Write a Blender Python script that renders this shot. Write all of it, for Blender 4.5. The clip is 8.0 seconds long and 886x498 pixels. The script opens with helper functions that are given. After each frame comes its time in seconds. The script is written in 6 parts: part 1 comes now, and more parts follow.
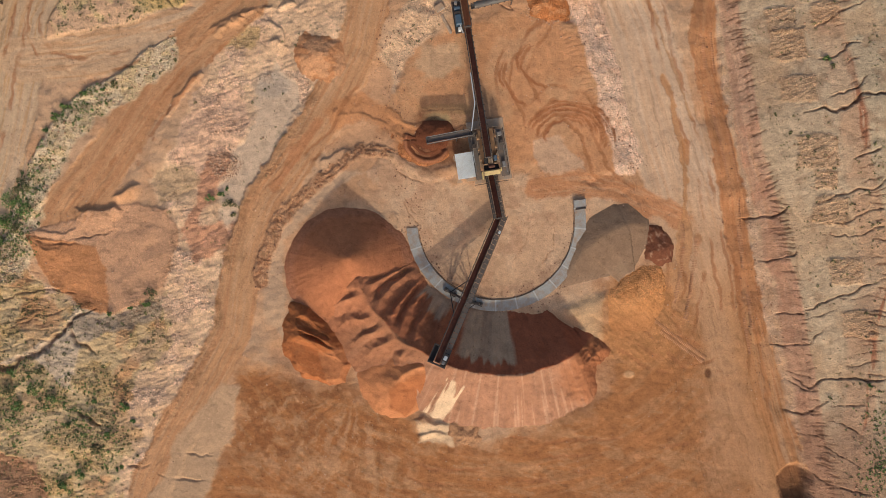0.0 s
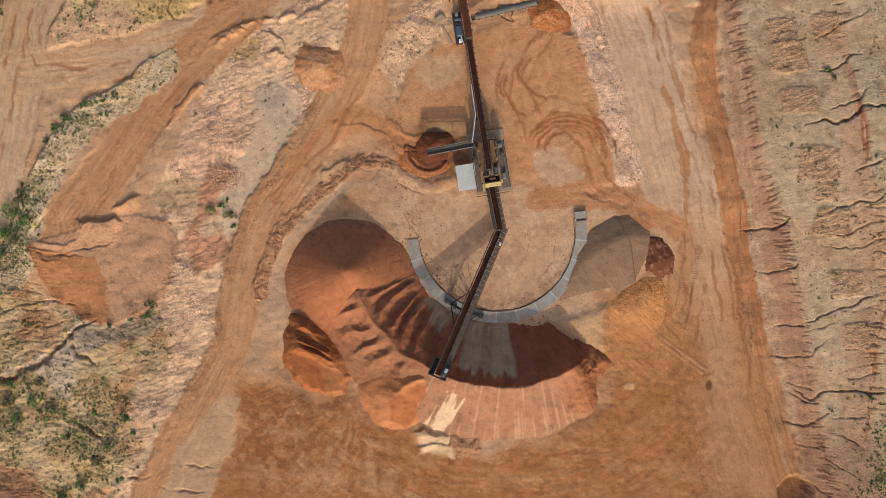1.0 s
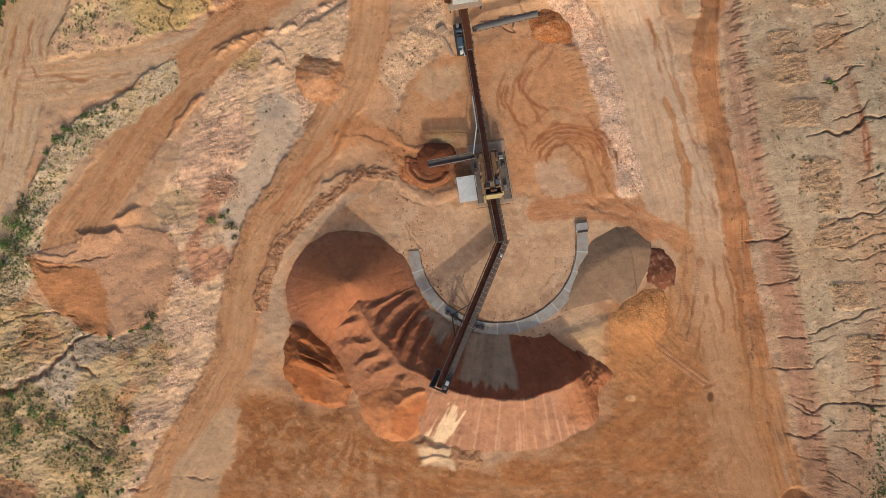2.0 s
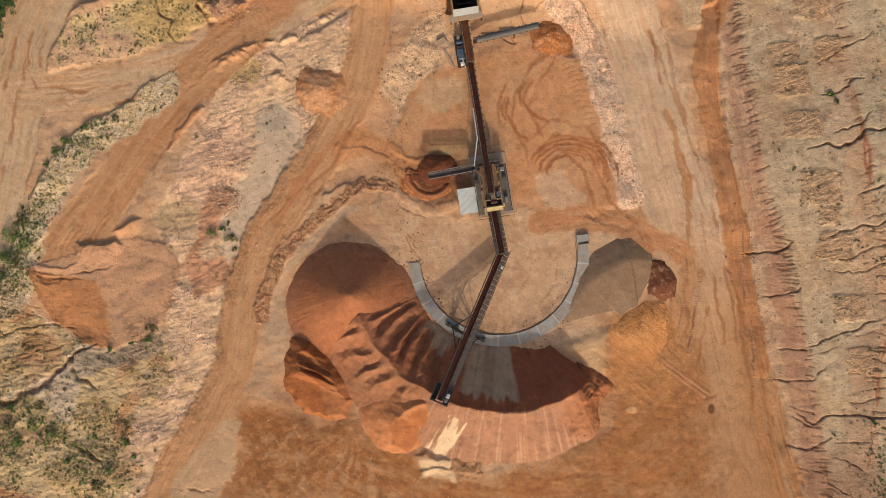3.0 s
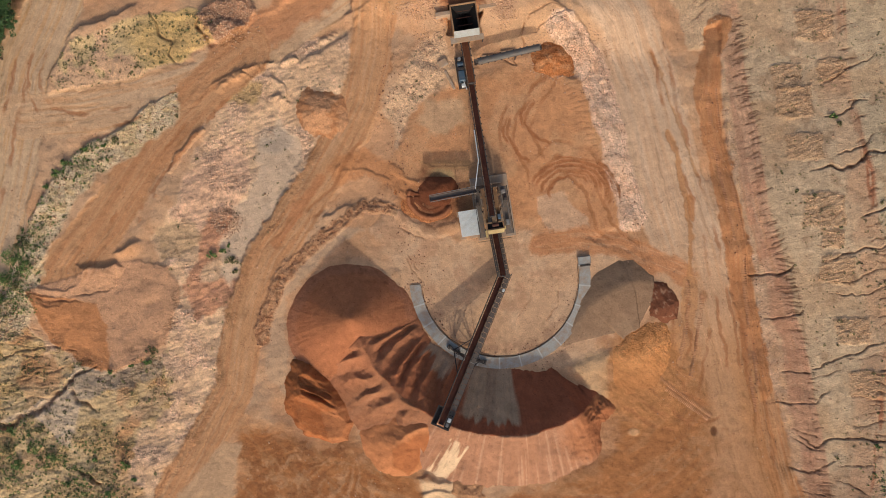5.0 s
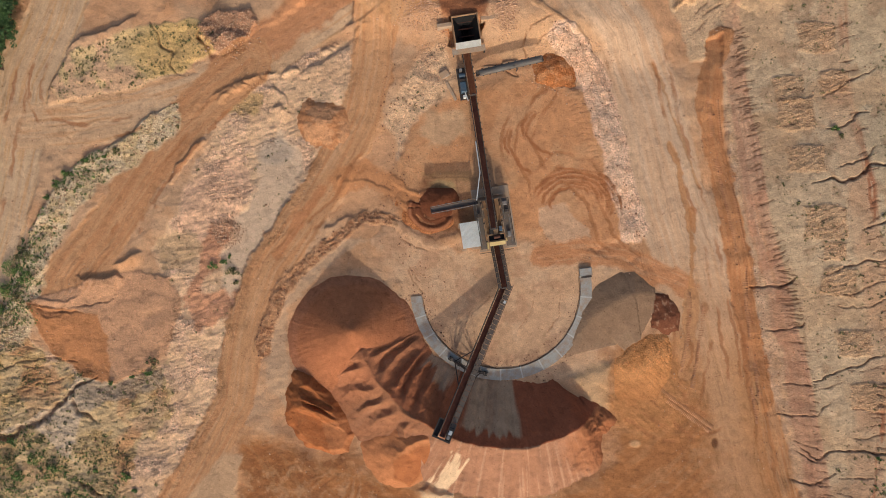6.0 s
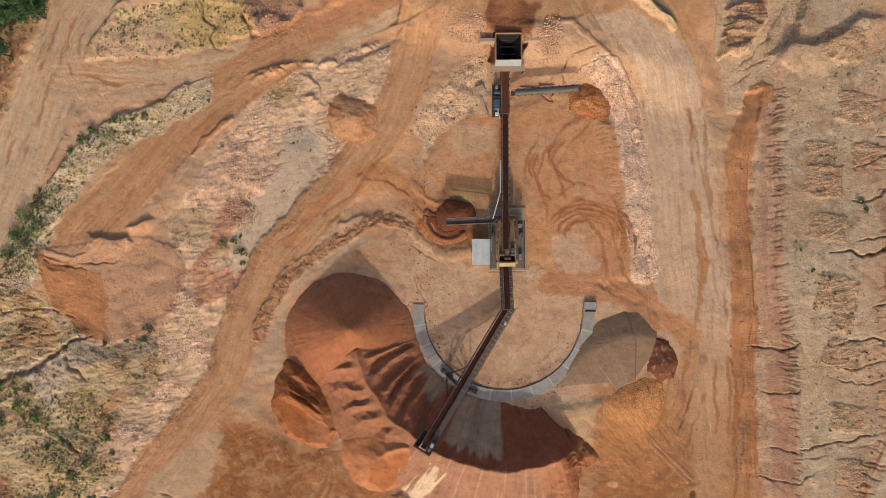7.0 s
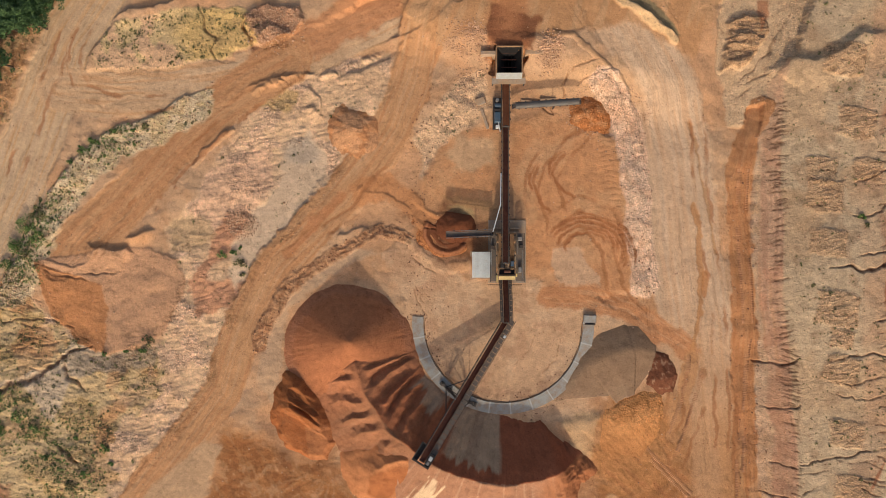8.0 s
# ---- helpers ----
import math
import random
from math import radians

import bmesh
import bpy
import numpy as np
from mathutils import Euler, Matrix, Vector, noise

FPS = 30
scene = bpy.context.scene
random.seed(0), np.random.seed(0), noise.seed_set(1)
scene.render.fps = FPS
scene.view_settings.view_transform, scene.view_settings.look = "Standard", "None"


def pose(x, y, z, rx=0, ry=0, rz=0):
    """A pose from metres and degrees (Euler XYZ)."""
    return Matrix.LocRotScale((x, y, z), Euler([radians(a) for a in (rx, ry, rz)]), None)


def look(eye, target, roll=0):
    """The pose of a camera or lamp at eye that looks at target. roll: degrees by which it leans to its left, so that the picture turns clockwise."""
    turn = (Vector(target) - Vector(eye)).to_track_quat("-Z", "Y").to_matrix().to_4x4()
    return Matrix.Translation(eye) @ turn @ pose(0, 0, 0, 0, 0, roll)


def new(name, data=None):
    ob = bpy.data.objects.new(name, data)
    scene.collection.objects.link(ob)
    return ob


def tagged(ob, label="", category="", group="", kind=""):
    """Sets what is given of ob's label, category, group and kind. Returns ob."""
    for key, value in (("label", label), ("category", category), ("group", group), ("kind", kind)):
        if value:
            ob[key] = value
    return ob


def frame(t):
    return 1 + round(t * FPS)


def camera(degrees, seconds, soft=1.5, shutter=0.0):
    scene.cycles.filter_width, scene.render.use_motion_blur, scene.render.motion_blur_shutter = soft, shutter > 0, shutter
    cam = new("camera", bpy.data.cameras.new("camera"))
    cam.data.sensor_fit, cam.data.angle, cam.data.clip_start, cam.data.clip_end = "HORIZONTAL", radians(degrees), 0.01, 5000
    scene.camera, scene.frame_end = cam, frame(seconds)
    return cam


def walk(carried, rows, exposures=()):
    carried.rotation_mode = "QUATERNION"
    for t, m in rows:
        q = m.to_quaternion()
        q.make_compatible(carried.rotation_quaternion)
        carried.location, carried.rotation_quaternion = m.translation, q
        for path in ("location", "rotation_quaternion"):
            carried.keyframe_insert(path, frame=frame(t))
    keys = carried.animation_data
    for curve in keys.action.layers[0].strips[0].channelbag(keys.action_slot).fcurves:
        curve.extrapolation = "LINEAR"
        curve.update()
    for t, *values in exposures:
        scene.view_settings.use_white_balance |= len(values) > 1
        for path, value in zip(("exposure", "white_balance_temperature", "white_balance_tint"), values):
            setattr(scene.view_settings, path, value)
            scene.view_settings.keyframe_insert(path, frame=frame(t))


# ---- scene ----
cam = camera(70, 8.0, soft=0.75)
PATH = [
    (0, pose(0.10, 0.62, 112.11, -0.36, 0.05, -0.01)),
    (0.5, pose(0.08, 1.76, 112.03, -0.40, 0.06, -0.01)),
    (1, pose(0.00, 2.78, 111.96, -0.42, 0.05, 0.01)),
    (1.5, pose(-0.04, 3.67, 111.85, -0.35, 0.08, 0.02)),
    (3, pose(-0.42, 6.66, 111.62, -0.31, -0.01, 0.00)),
    (3.5, pose(-0.42, 7.68, 111.53, -0.32, 0.02, 0.00)),
    (4, pose(-0.39, 8.62, 111.42, -0.32, 0.05, -0.02)),
    (4.5, pose(-0.43, 9.56, 111.28, -0.30, 0.07, -0.05)),
    (6, pose(-0.75, 12.61, 111.06, -0.35, 0.03, 0.04)),
    (6.5, pose(-1.17, 13.75, 110.95, -0.40, 0.34, 4.52)),
    (7, pose(-1.70, 14.87, 110.89, -0.44, 0.60, 8.70)),
    (7.5, pose(-1.70, 15.98, 110.87, -0.46, 0.74, 9.56)),
    (8, pose(-1.75, 16.99, 110.81, -0.40, 0.73, 9.00)),
]
walk(cam, PATH, exposures=[(0, -0.36, 6500, 10), (1.7, -0.36, 6500, 10), (3, -0.33, 6950, 10), (3.5, -0.31, 7350, 10), (4, -0.36, 7100, 10), (4.5, -0.42, 6600, 10), (5.5, -0.42, 6500, 10), (7.5, -0.42, 6500, 10), (8, -0.36, 6900, 10)])

# ---- world and sun ----
SUN_HEIGHT = 26.0    # degrees above the horizon
SUN_EAST = 9.0       # degrees east of south
world = bpy.data.worlds.new("sky")
scene.world = world
world.use_nodes = True
nt = world.node_tree
sky = nt.nodes.new("ShaderNodeTexSky")
sky.sky_type = "NISHITA"
sky.sun_disc = False
sky.dust_density = 4.0
sky.air_density = 1.0
sky.ozone_density = 1.0
sky.sun_elevation = radians(SUN_HEIGHT)
sky.sun_rotation = radians(180 - SUN_EAST)
nt.nodes["Background"].inputs["Strength"].default_value = 0.2
nt.links.new(sky.outputs["Color"], nt.nodes["Background"].inputs["Color"])
sun = new("sun", bpy.data.lights.new("sun", "SUN"))
sun.data.energy = 2.9
sun.data.angle = radians(0.6)
sun.data.color = (1.0, 0.97, 0.86)
e, a = radians(SUN_HEIGHT), radians(SUN_EAST)
to_sun = Vector((math.sin(a) * math.cos(e), -math.cos(a) * math.cos(e), math.sin(e)))
sun.matrix_world = look(to_sun * 300, (0, 0, 0))

# ---- materials ----
def srgb(r, g, b, k=1.0):
    """A colour given in 0 to 255, as a linear base colour scaled by k."""
    return tuple(k * ((c / 255 + 0.055) / 1.055) ** 2.4 for c in (r, g, b))


def nodes_of(name, rough=0.8, metal=0.0):
    m = bpy.data.materials.new(name)
    m.use_nodes = True
    n = m.node_tree.nodes
    b = n["Principled BSDF"]
    b.inputs["Roughness"].default_value = rough
    b.inputs["Metallic"].default_value = metal
    return m, n, m.node_tree.links, b


def noise_node(n, l, scale, detail=4, rough=0.6, vec=None, kind="ShaderNodeTexNoise"):
    t = n.new(kind)
    t.inputs["Scale"].default_value = scale
    if kind == "ShaderNodeTexNoise":
        t.inputs["Detail"].default_value = detail
        t.inputs["Roughness"].default_value = rough
    if vec is not None:
        l.new(vec, t.inputs["Vector"])
    return t


def mix(n, l, kind, fac, a, b):
    """A colour mix; each input a socket or a value."""
    x = n.new("ShaderNodeMix")
    x.data_type, x.blend_type = "RGBA", kind
    for key, v in ((0, fac), (6, a), (7, b)):
        if hasattr(v, "is_linked"):
            l.new(v, x.inputs[key])
        else:
            x.inputs[key].default_value = v if key == 0 else (*v[:3], 1)
    return x.outputs[2]


def ramp(n, l, src, lo, hi, a=0.0, b=1.0):
    x = n.new("ShaderNodeMapRange")
    for key, v in (("From Min", lo), ("From Max", hi), ("To Min", a), ("To Max", b)):
        x.inputs[key].default_value = v
    l.new(src, x.inputs["Value"])
    return x.outputs["Result"]


def soil_material(name, pebbles=1.0):
    """Earth: the mineral colour comes with the mesh; grain, pebbles and relief are added here."""
    m, n, l, b = nodes_of(name, 0.95)
    b.inputs["Specular IOR Level"].default_value = 0.15
    pos = n.new("ShaderNodeNewGeometry").outputs["Position"]
    soil = n.new("ShaderNodeAttribute")
    soil.attribute_name = "soil"
    stony = n.new("ShaderNodeAttribute")
    stony.attribute_name = "stony"
    big = noise_node(n, l, 0.22, 6, 0.65, pos)
    mid = noise_node(n, l, 0.9, 8, 0.75, pos)
    fine = noise_node(n, l, 4.6, 5, 0.85, pos)
    g1 = ramp(n, l, big.outputs["Fac"], 0.25, 0.75, 0.85, 1.15)
    g2 = ramp(n, l, mid.outputs["Fac"], 0.25, 0.75, 0.68, 1.32)
    g3 = ramp(n, l, fine.outputs["Fac"], 0.30, 0.70, 0.55, 1.45)
    c = mix(n, l, "MULTIPLY", 1.0, soil.outputs["Color"], g1)
    much = ramp(n, l, stony.outputs["Fac"], 0.0, 0.7, 0.5, 1.0)
    c = mix(n, l, "MULTIPLY", much, c, g2)
    c = mix(n, l, "MULTIPLY", much, c, g3)
    v = noise_node(n, l, 2.6, vec=pos, kind="ShaderNodeTexVoronoi")
    v2 = noise_node(n, l, 6.0, vec=pos, kind="ShaderNodeTexVoronoi")
    s1 = ramp(n, l, v.outputs["Distance"], 0.10, 0.42, 1.30, 0.78)
    s2 = ramp(n, l, v2.outputs["Distance"], 0.10, 0.45, 1.2, 0.85)
    st = mix(n, l, "MULTIPLY", 1.0, s1, s2)
    sf = n.new("ShaderNodeMath")
    sf.operation, sf.use_clamp = "MULTIPLY", True
    l.new(stony.outputs["Fac"], sf.inputs[0])
    sf.inputs[1].default_value = pebbles
    c = mix(n, l, "MULTIPLY", sf.outputs[0], c, st)
    # thin drying cracks in stony ground, and dark clods with painted shadows everywhere
    warp = n.new("ShaderNodeVectorMath")
    warp.operation = "MULTIPLY_ADD"
    l.new(mid.outputs["Color"], warp.inputs[0])
    warp.inputs[1].default_value = (1.1, 1.1, 0.0)
    l.new(pos, warp.inputs[2])
    fold = n.new("ShaderNodeTexNoise")
    fold.noise_type = "RIDGED_MULTIFRACTAL"
    for key, val in (("Scale", 0.5), ("Detail", 7.0), ("Roughness", 0.62), ("Lacunarity", 2.1), ("Offset", 1.0), ("Gain", 2.0)):
        fold.inputs[key].default_value = val
    l.new(warp.outputs[0], fold.inputs["Vector"])
    # shading of the folds put into colour: crests lighter, creases darker
    fold_shade = ramp(n, l, fold.outputs["Fac"], 0.15, 1.1, 0.70, 1.26)
    c = mix(n, l, "MULTIPLY", ramp(n, l, stony.outputs["Fac"], 0.0, 0.6, 0.45, 0.9), c, fold_shade)
    tiny = noise_node(n, l, 11.0, 3, 0.8, pos)
    c = mix(n, l, "MULTIPLY", 0.7, c, ramp(n, l, tiny.outputs["Fac"], 0.3, 0.7, 0.72, 1.28))
    crack = n.new("ShaderNodeTexVoronoi")
    crack.feature = "DISTANCE_TO_EDGE"
    crack.inputs["Scale"].default_value = 0.75
    l.new(warp.outputs[0], crack.inputs["Vector"])
    gap = ramp(n, l, crack.outputs["Distance"], 0.02, 0.09, 1.0, 0.0)
    gate = ramp(n, l, big.outputs["Fac"], 0.46, 0.58, 0.0, 1.0)
    many = ramp(n, l, stony.outputs["Fac"], 0.2, 0.6, 0.0, 1.0)
    for other in (gate, many):
        x = n.new("ShaderNodeMath")
        x.operation = "MULTIPLY"
        l.new(gap, x.inputs[0])
        l.new(other, x.inputs[1])
        gap = x.outputs[0]
    c = mix(n, l, "MULTIPLY", gap, c, (0.74, 0.69, 0.66))
    clod = noise_node(n, l, 1.5, vec=pos, kind="ShaderNodeTexVoronoi")
    dot = ramp(n, l, clod.outputs["Distance"], 0.13, 0.20, 1.0, 0.0)
    pick = n.new("ShaderNodeSeparateColor")
    l.new(clod.outputs["Color"], pick.inputs["Color"])
    some = n.new("ShaderNodeMath")
    some.operation = "MULTIPLY"
    l.new(dot, some.inputs[0])
    l.new(ramp(n, l, pick.outputs["Red"], 0.70, 0.78, 0.0, 0.8), some.inputs[1])
    c = mix(n, l, "MULTIPLY", some.outputs[0], c, (0.58, 0.50, 0.45))
    l.new(c, b.inputs["Base Color"])
    # relief
    add = n.new("ShaderNodeMath")
    add.operation = "MULTIPLY_ADD"
    l.new(mid.outputs["Fac"], add.inputs[0])
    add.inputs[1].default_value = 0.13
    f3 = n.new("ShaderNodeMath")
    f3.operation = "MULTIPLY"
    l.new(fine.outputs["Fac"], f3.inputs[0])
    f3.inputs[1].default_value = 0.16
    l.new(f3.outputs[0], add.inputs[2])
    peb = n.new("ShaderNodeMath")
    peb.operation = "MULTIPLY"
    l.new(ramp(n, l, v.outputs["Distance"], 0.0, 0.5, 0.22, 0.0), peb.inputs[0])
    l.new(sf.outputs[0], peb.inputs[1])
    fine_fold = n.new("ShaderNodeMath")
    fine_fold.operation = "MULTIPLY_ADD"
    l.new(fold.outputs["Fac"], fine_fold.inputs[0])
    fine_fold.inputs[1].default_value = 0.10
    l.new(add.outputs[0], fine_fold.inputs[2])
    tot = n.new("ShaderNodeMath")
    tot.operation = "ADD"
    l.new(fine_fold.outputs[0], tot.inputs[0])
    l.new(peb.outputs[0], tot.inputs[1])
    bump = n.new("ShaderNodeBump")
    l.new(ramp(n, l, stony.outputs["Fac"], 0.0, 1.0, 0.42, 1.0), bump.inputs["Strength"])
    bump.inputs["Distance"].default_value = 1.0
    l.new(tot.outputs[0], bump.inputs["Height"])
    l.new(bump.outputs["Normal"], b.inputs["Normal"])
    return m


def worn(name, rgb, dirt, rough=0.6, metal=0.0, scale=1.2, amount=0.5, k=0.8):
    """A painted, metal or rubber surface with dust and stains on it."""
    m, n, l, b = nodes_of(name, rough, metal)
    pos = n.new("ShaderNodeTexCoord").outputs["Object"]
    t1 = noise_node(n, l, scale, 6, 0.7, pos)
    t2 = noise_node(n, l, scale * 9, 4, 0.7, pos)
    f = ramp(n, l, t1.outputs["Fac"], 0.42, 0.68, 0.0, amount)
    g = ramp(n, l, t2.outputs["Fac"], 0.3, 0.7, 0.8, 1.15)
    c = mix(n, l, "MIX", f, srgb(*rgb, k), srgb(*dirt, k))
    c = mix(n, l, "MULTIPLY", 1.0, c, g)
    l.new(c, b.inputs["Base Color"])
    l.new(ramp(n, l, t2.outputs["Fac"], 0.2, 0.8, rough - 0.12, min(1.0, rough + 0.15)), b.inputs["Roughness"])
    bump = n.new("ShaderNodeBump")
    bump.inputs["Strength"].default_value = 0.15
    bump.inputs["Distance"].default_value = 0.05
    l.new(t2.outputs["Fac"], bump.inputs["Height"])
    l.new(bump.outputs["Normal"], b.inputs["Normal"])
    return m


DUST = (190, 130, 90)
SOIL = soil_material("earth")
SAND = soil_material("loose sand", 0.6)
BELT = worn("rubber belt with sand", (96, 52, 38), (132, 74, 52), 0.85, scale=0.7, amount=0.8)
BELT_GREY = worn("dusty grey belt", (118, 108, 104), (150, 128, 112), 0.8, scale=0.8, amount=0.7)
STEEL_DARK = worn("dark painted steel", (58, 52, 48), (120, 90, 72), 0.75, 0.0, amount=0.45)
STEEL_GREY = worn("dusty galvanised steel", (140, 136, 132), (165, 135, 112), 0.6, 0.2, amount=0.5)
STEEL_BLUE = worn("blue machine paint", (64, 92, 112), (120, 105, 95), 0.5, 0.1, amount=0.4)
STEEL_TAN = worn("sand-coated steel", (166, 128, 92), (142, 96, 66), 0.8, amount=0.7)
BELT_ORANGE = worn("belt loaded with orange sand", (150, 88, 56), (170, 104, 66), 0.9, scale=0.7, amount=0.8)
RUST = worn("rusty steel", (96, 56, 40), (70, 44, 36), 0.9, 0.1, amount=0.8)
YELLOW = worn("pale yellow paint", (226, 196, 128), (190, 150, 100), 0.5, amount=0.4)
WHITE = worn("white painted steel", (226, 228, 226), (196, 178, 160), 0.5, amount=0.35)
ROOFING = worn("pale corrugated roof sheet", (236, 238, 236), (214, 200, 184), 0.55, 0.0, amount=0.35, k=1.0)
CONCRETE = worn("weathered concrete", (172, 168, 160), (168, 132, 104), 0.9, scale=0.9, amount=0.85)
CONCRETE_PALE = worn("bleached concrete", (178, 172, 162), (178, 142, 112), 0.9, scale=0.8, amount=0.85)
CONCRETE_SANDY = worn("sand-strewn concrete", (190, 152, 118), (170, 158, 144), 0.9, scale=0.5, amount=0.8)
GRATING = worn("dusty steel grating", (112, 100, 90), (150, 118, 94), 0.8, 0.0, amount=0.6)
JOINT = worn("pale mortar", (206, 200, 190), (180, 160, 140), 0.9, amount=0.5)
# also paints the shaded insides of the hopper and discharge chute
DARK_GAP = worn("oily black rubber and recess shade", (34, 30, 28), (60, 48, 42), 0.8, amount=0.5)


# ---- mesh tools ----
def part(name, bm, material, parent=None, label="", smooth=False):
    """Links a bmesh as one mesh object, under a thing or a part where one is given."""
    me = bpy.data.meshes.new(name)
    bm.to_mesh(me)
    bm.free()
    me.materials.append(material)
    if smooth:
        me.shade_smooth()
    ob = new(name, me)
    ob.parent = parent
    return tagged(ob, label)


def thing(name, m, label, category, group=""):
    ob = new(name)
    ob.empty_display_size = 0.3
    ob.matrix_world = m
    return tagged(ob, label, category, group)


def box(bm, x0, x1, y0, y1, z0, z1, bevel=0.0):
    m = Matrix.LocRotScale(((x0 + x1) / 2, (y0 + y1) / 2, (z0 + z1) / 2), None, (abs(x1 - x0), abs(y1 - y0), abs(z1 - z0)))
    made = bmesh.ops.create_cube(bm, size=1, matrix=m)
    if bevel:
        edges = list({ed for v in made["verts"] for ed in v.link_edges})
        bmesh.ops.bevel(bm, geom=edges, offset=bevel, segments=1, affect="EDGES")
    return bm


def beam(bm, p, q, w=0.08, d=None):
    """A square bar from p to q."""
    p, q = Vector(p), Vector(q)
    m = Matrix.Translation((p + q) / 2) @ (q - p).to_track_quat("X", "Z").to_matrix().to_4x4()
    m = m @ Matrix.Diagonal(((q - p).length, w, d or w, 1))
    bmesh.ops.create_cube(bm, size=1, matrix=m)
    return bm


def tube(bm, p, q, r, sides=8):
    p, q = Vector(p), Vector(q)
    m = Matrix.Translation((p + q) / 2) @ (q - p).to_track_quat("Z", "Y").to_matrix().to_4x4()
    bmesh.ops.create_cone(bm, cap_ends=True, segments=sides, radius1=r, radius2=r, depth=(q - p).length, matrix=m)
    return bm


# ---- the lie of the land ----
# The plan sheet: one unit is 0.1 m, u to the east, v to the south, with its zero in the north-west.
def east(u):
    return (np.asarray(u) - 784) * 0.1


def north(v):
    return (441 - np.asarray(v)) * 0.1


LATTICE = [np.random.default_rng(40 + i).random((256, 256)).astype(np.float32) for i in range(6)]


def value_noise(x, y, seed=0):
    t = LATTICE[seed % 6]
    x, y = np.asarray(x + 37.3 * seed, np.float32), np.asarray(y + 91.7 * seed, np.float32)
    x0, y0 = np.floor(x), np.floor(y)
    fx, fy = x - x0, y - y0
    xi, yi = x0.astype(np.int32) & 255, y0.astype(np.int32) & 255
    xj, yj = (xi + 1) & 255, (yi + 1) & 255
    fx, fy = fx * fx * (3 - 2 * fx), fy * fy * (3 - 2 * fy)
    a, b, c, d = t[xi, yi], t[xj, yi], t[xi, yj], t[xj, yj]
    return (a + (b - a) * fx) * (1 - fy) + (c + (d - c) * fx) * fy


def fbm(x, y, octaves=4, seed=0, gain=0.5):
    total, amp, norm = 0.0, 1.0, 0.0
    for i in range(octaves):
        total = total + amp * value_noise(x, y, seed + i)
        x, y = 1.62 * x - 1.22 * y, 1.22 * x + 1.62 * y     # doubled and turned, so that no lattice shows
        norm += amp
        amp *= gain
    return total / norm


def grain(x, y, octaves=4, seed=0, gain=0.5):
    """Noise drawn out along x, for streaks: only the cross scale is refined."""
    total, amp, norm = 0.0, 1.0, 0.0
    for i in range(octaves):
        total = total + amp * value_noise(x * 1.5 ** i, y * 2.03 ** i, seed + i)
        norm += amp
        amp *= gain
    return total / norm


def creased(x, y, octaves=4, seed=0):
    """Noise with sharp crests at 1, for rills and torn edges."""
    total, amp, norm = 0.0, 1.0, 0.0
    for i in range(octaves):
        total = total + amp * (1 - np.abs(2 * value_noise(x, y, seed + i) - 1))
        x, y = 1.62 * x - 1.22 * y, 1.22 * x + 1.62 * y
        norm += amp
        amp *= 0.5
    return total / norm


def step(x, lo, hi):
    t = np.clip((x - lo) / (hi - lo), 0, 1)
    return t * t * (3 - 2 * t)


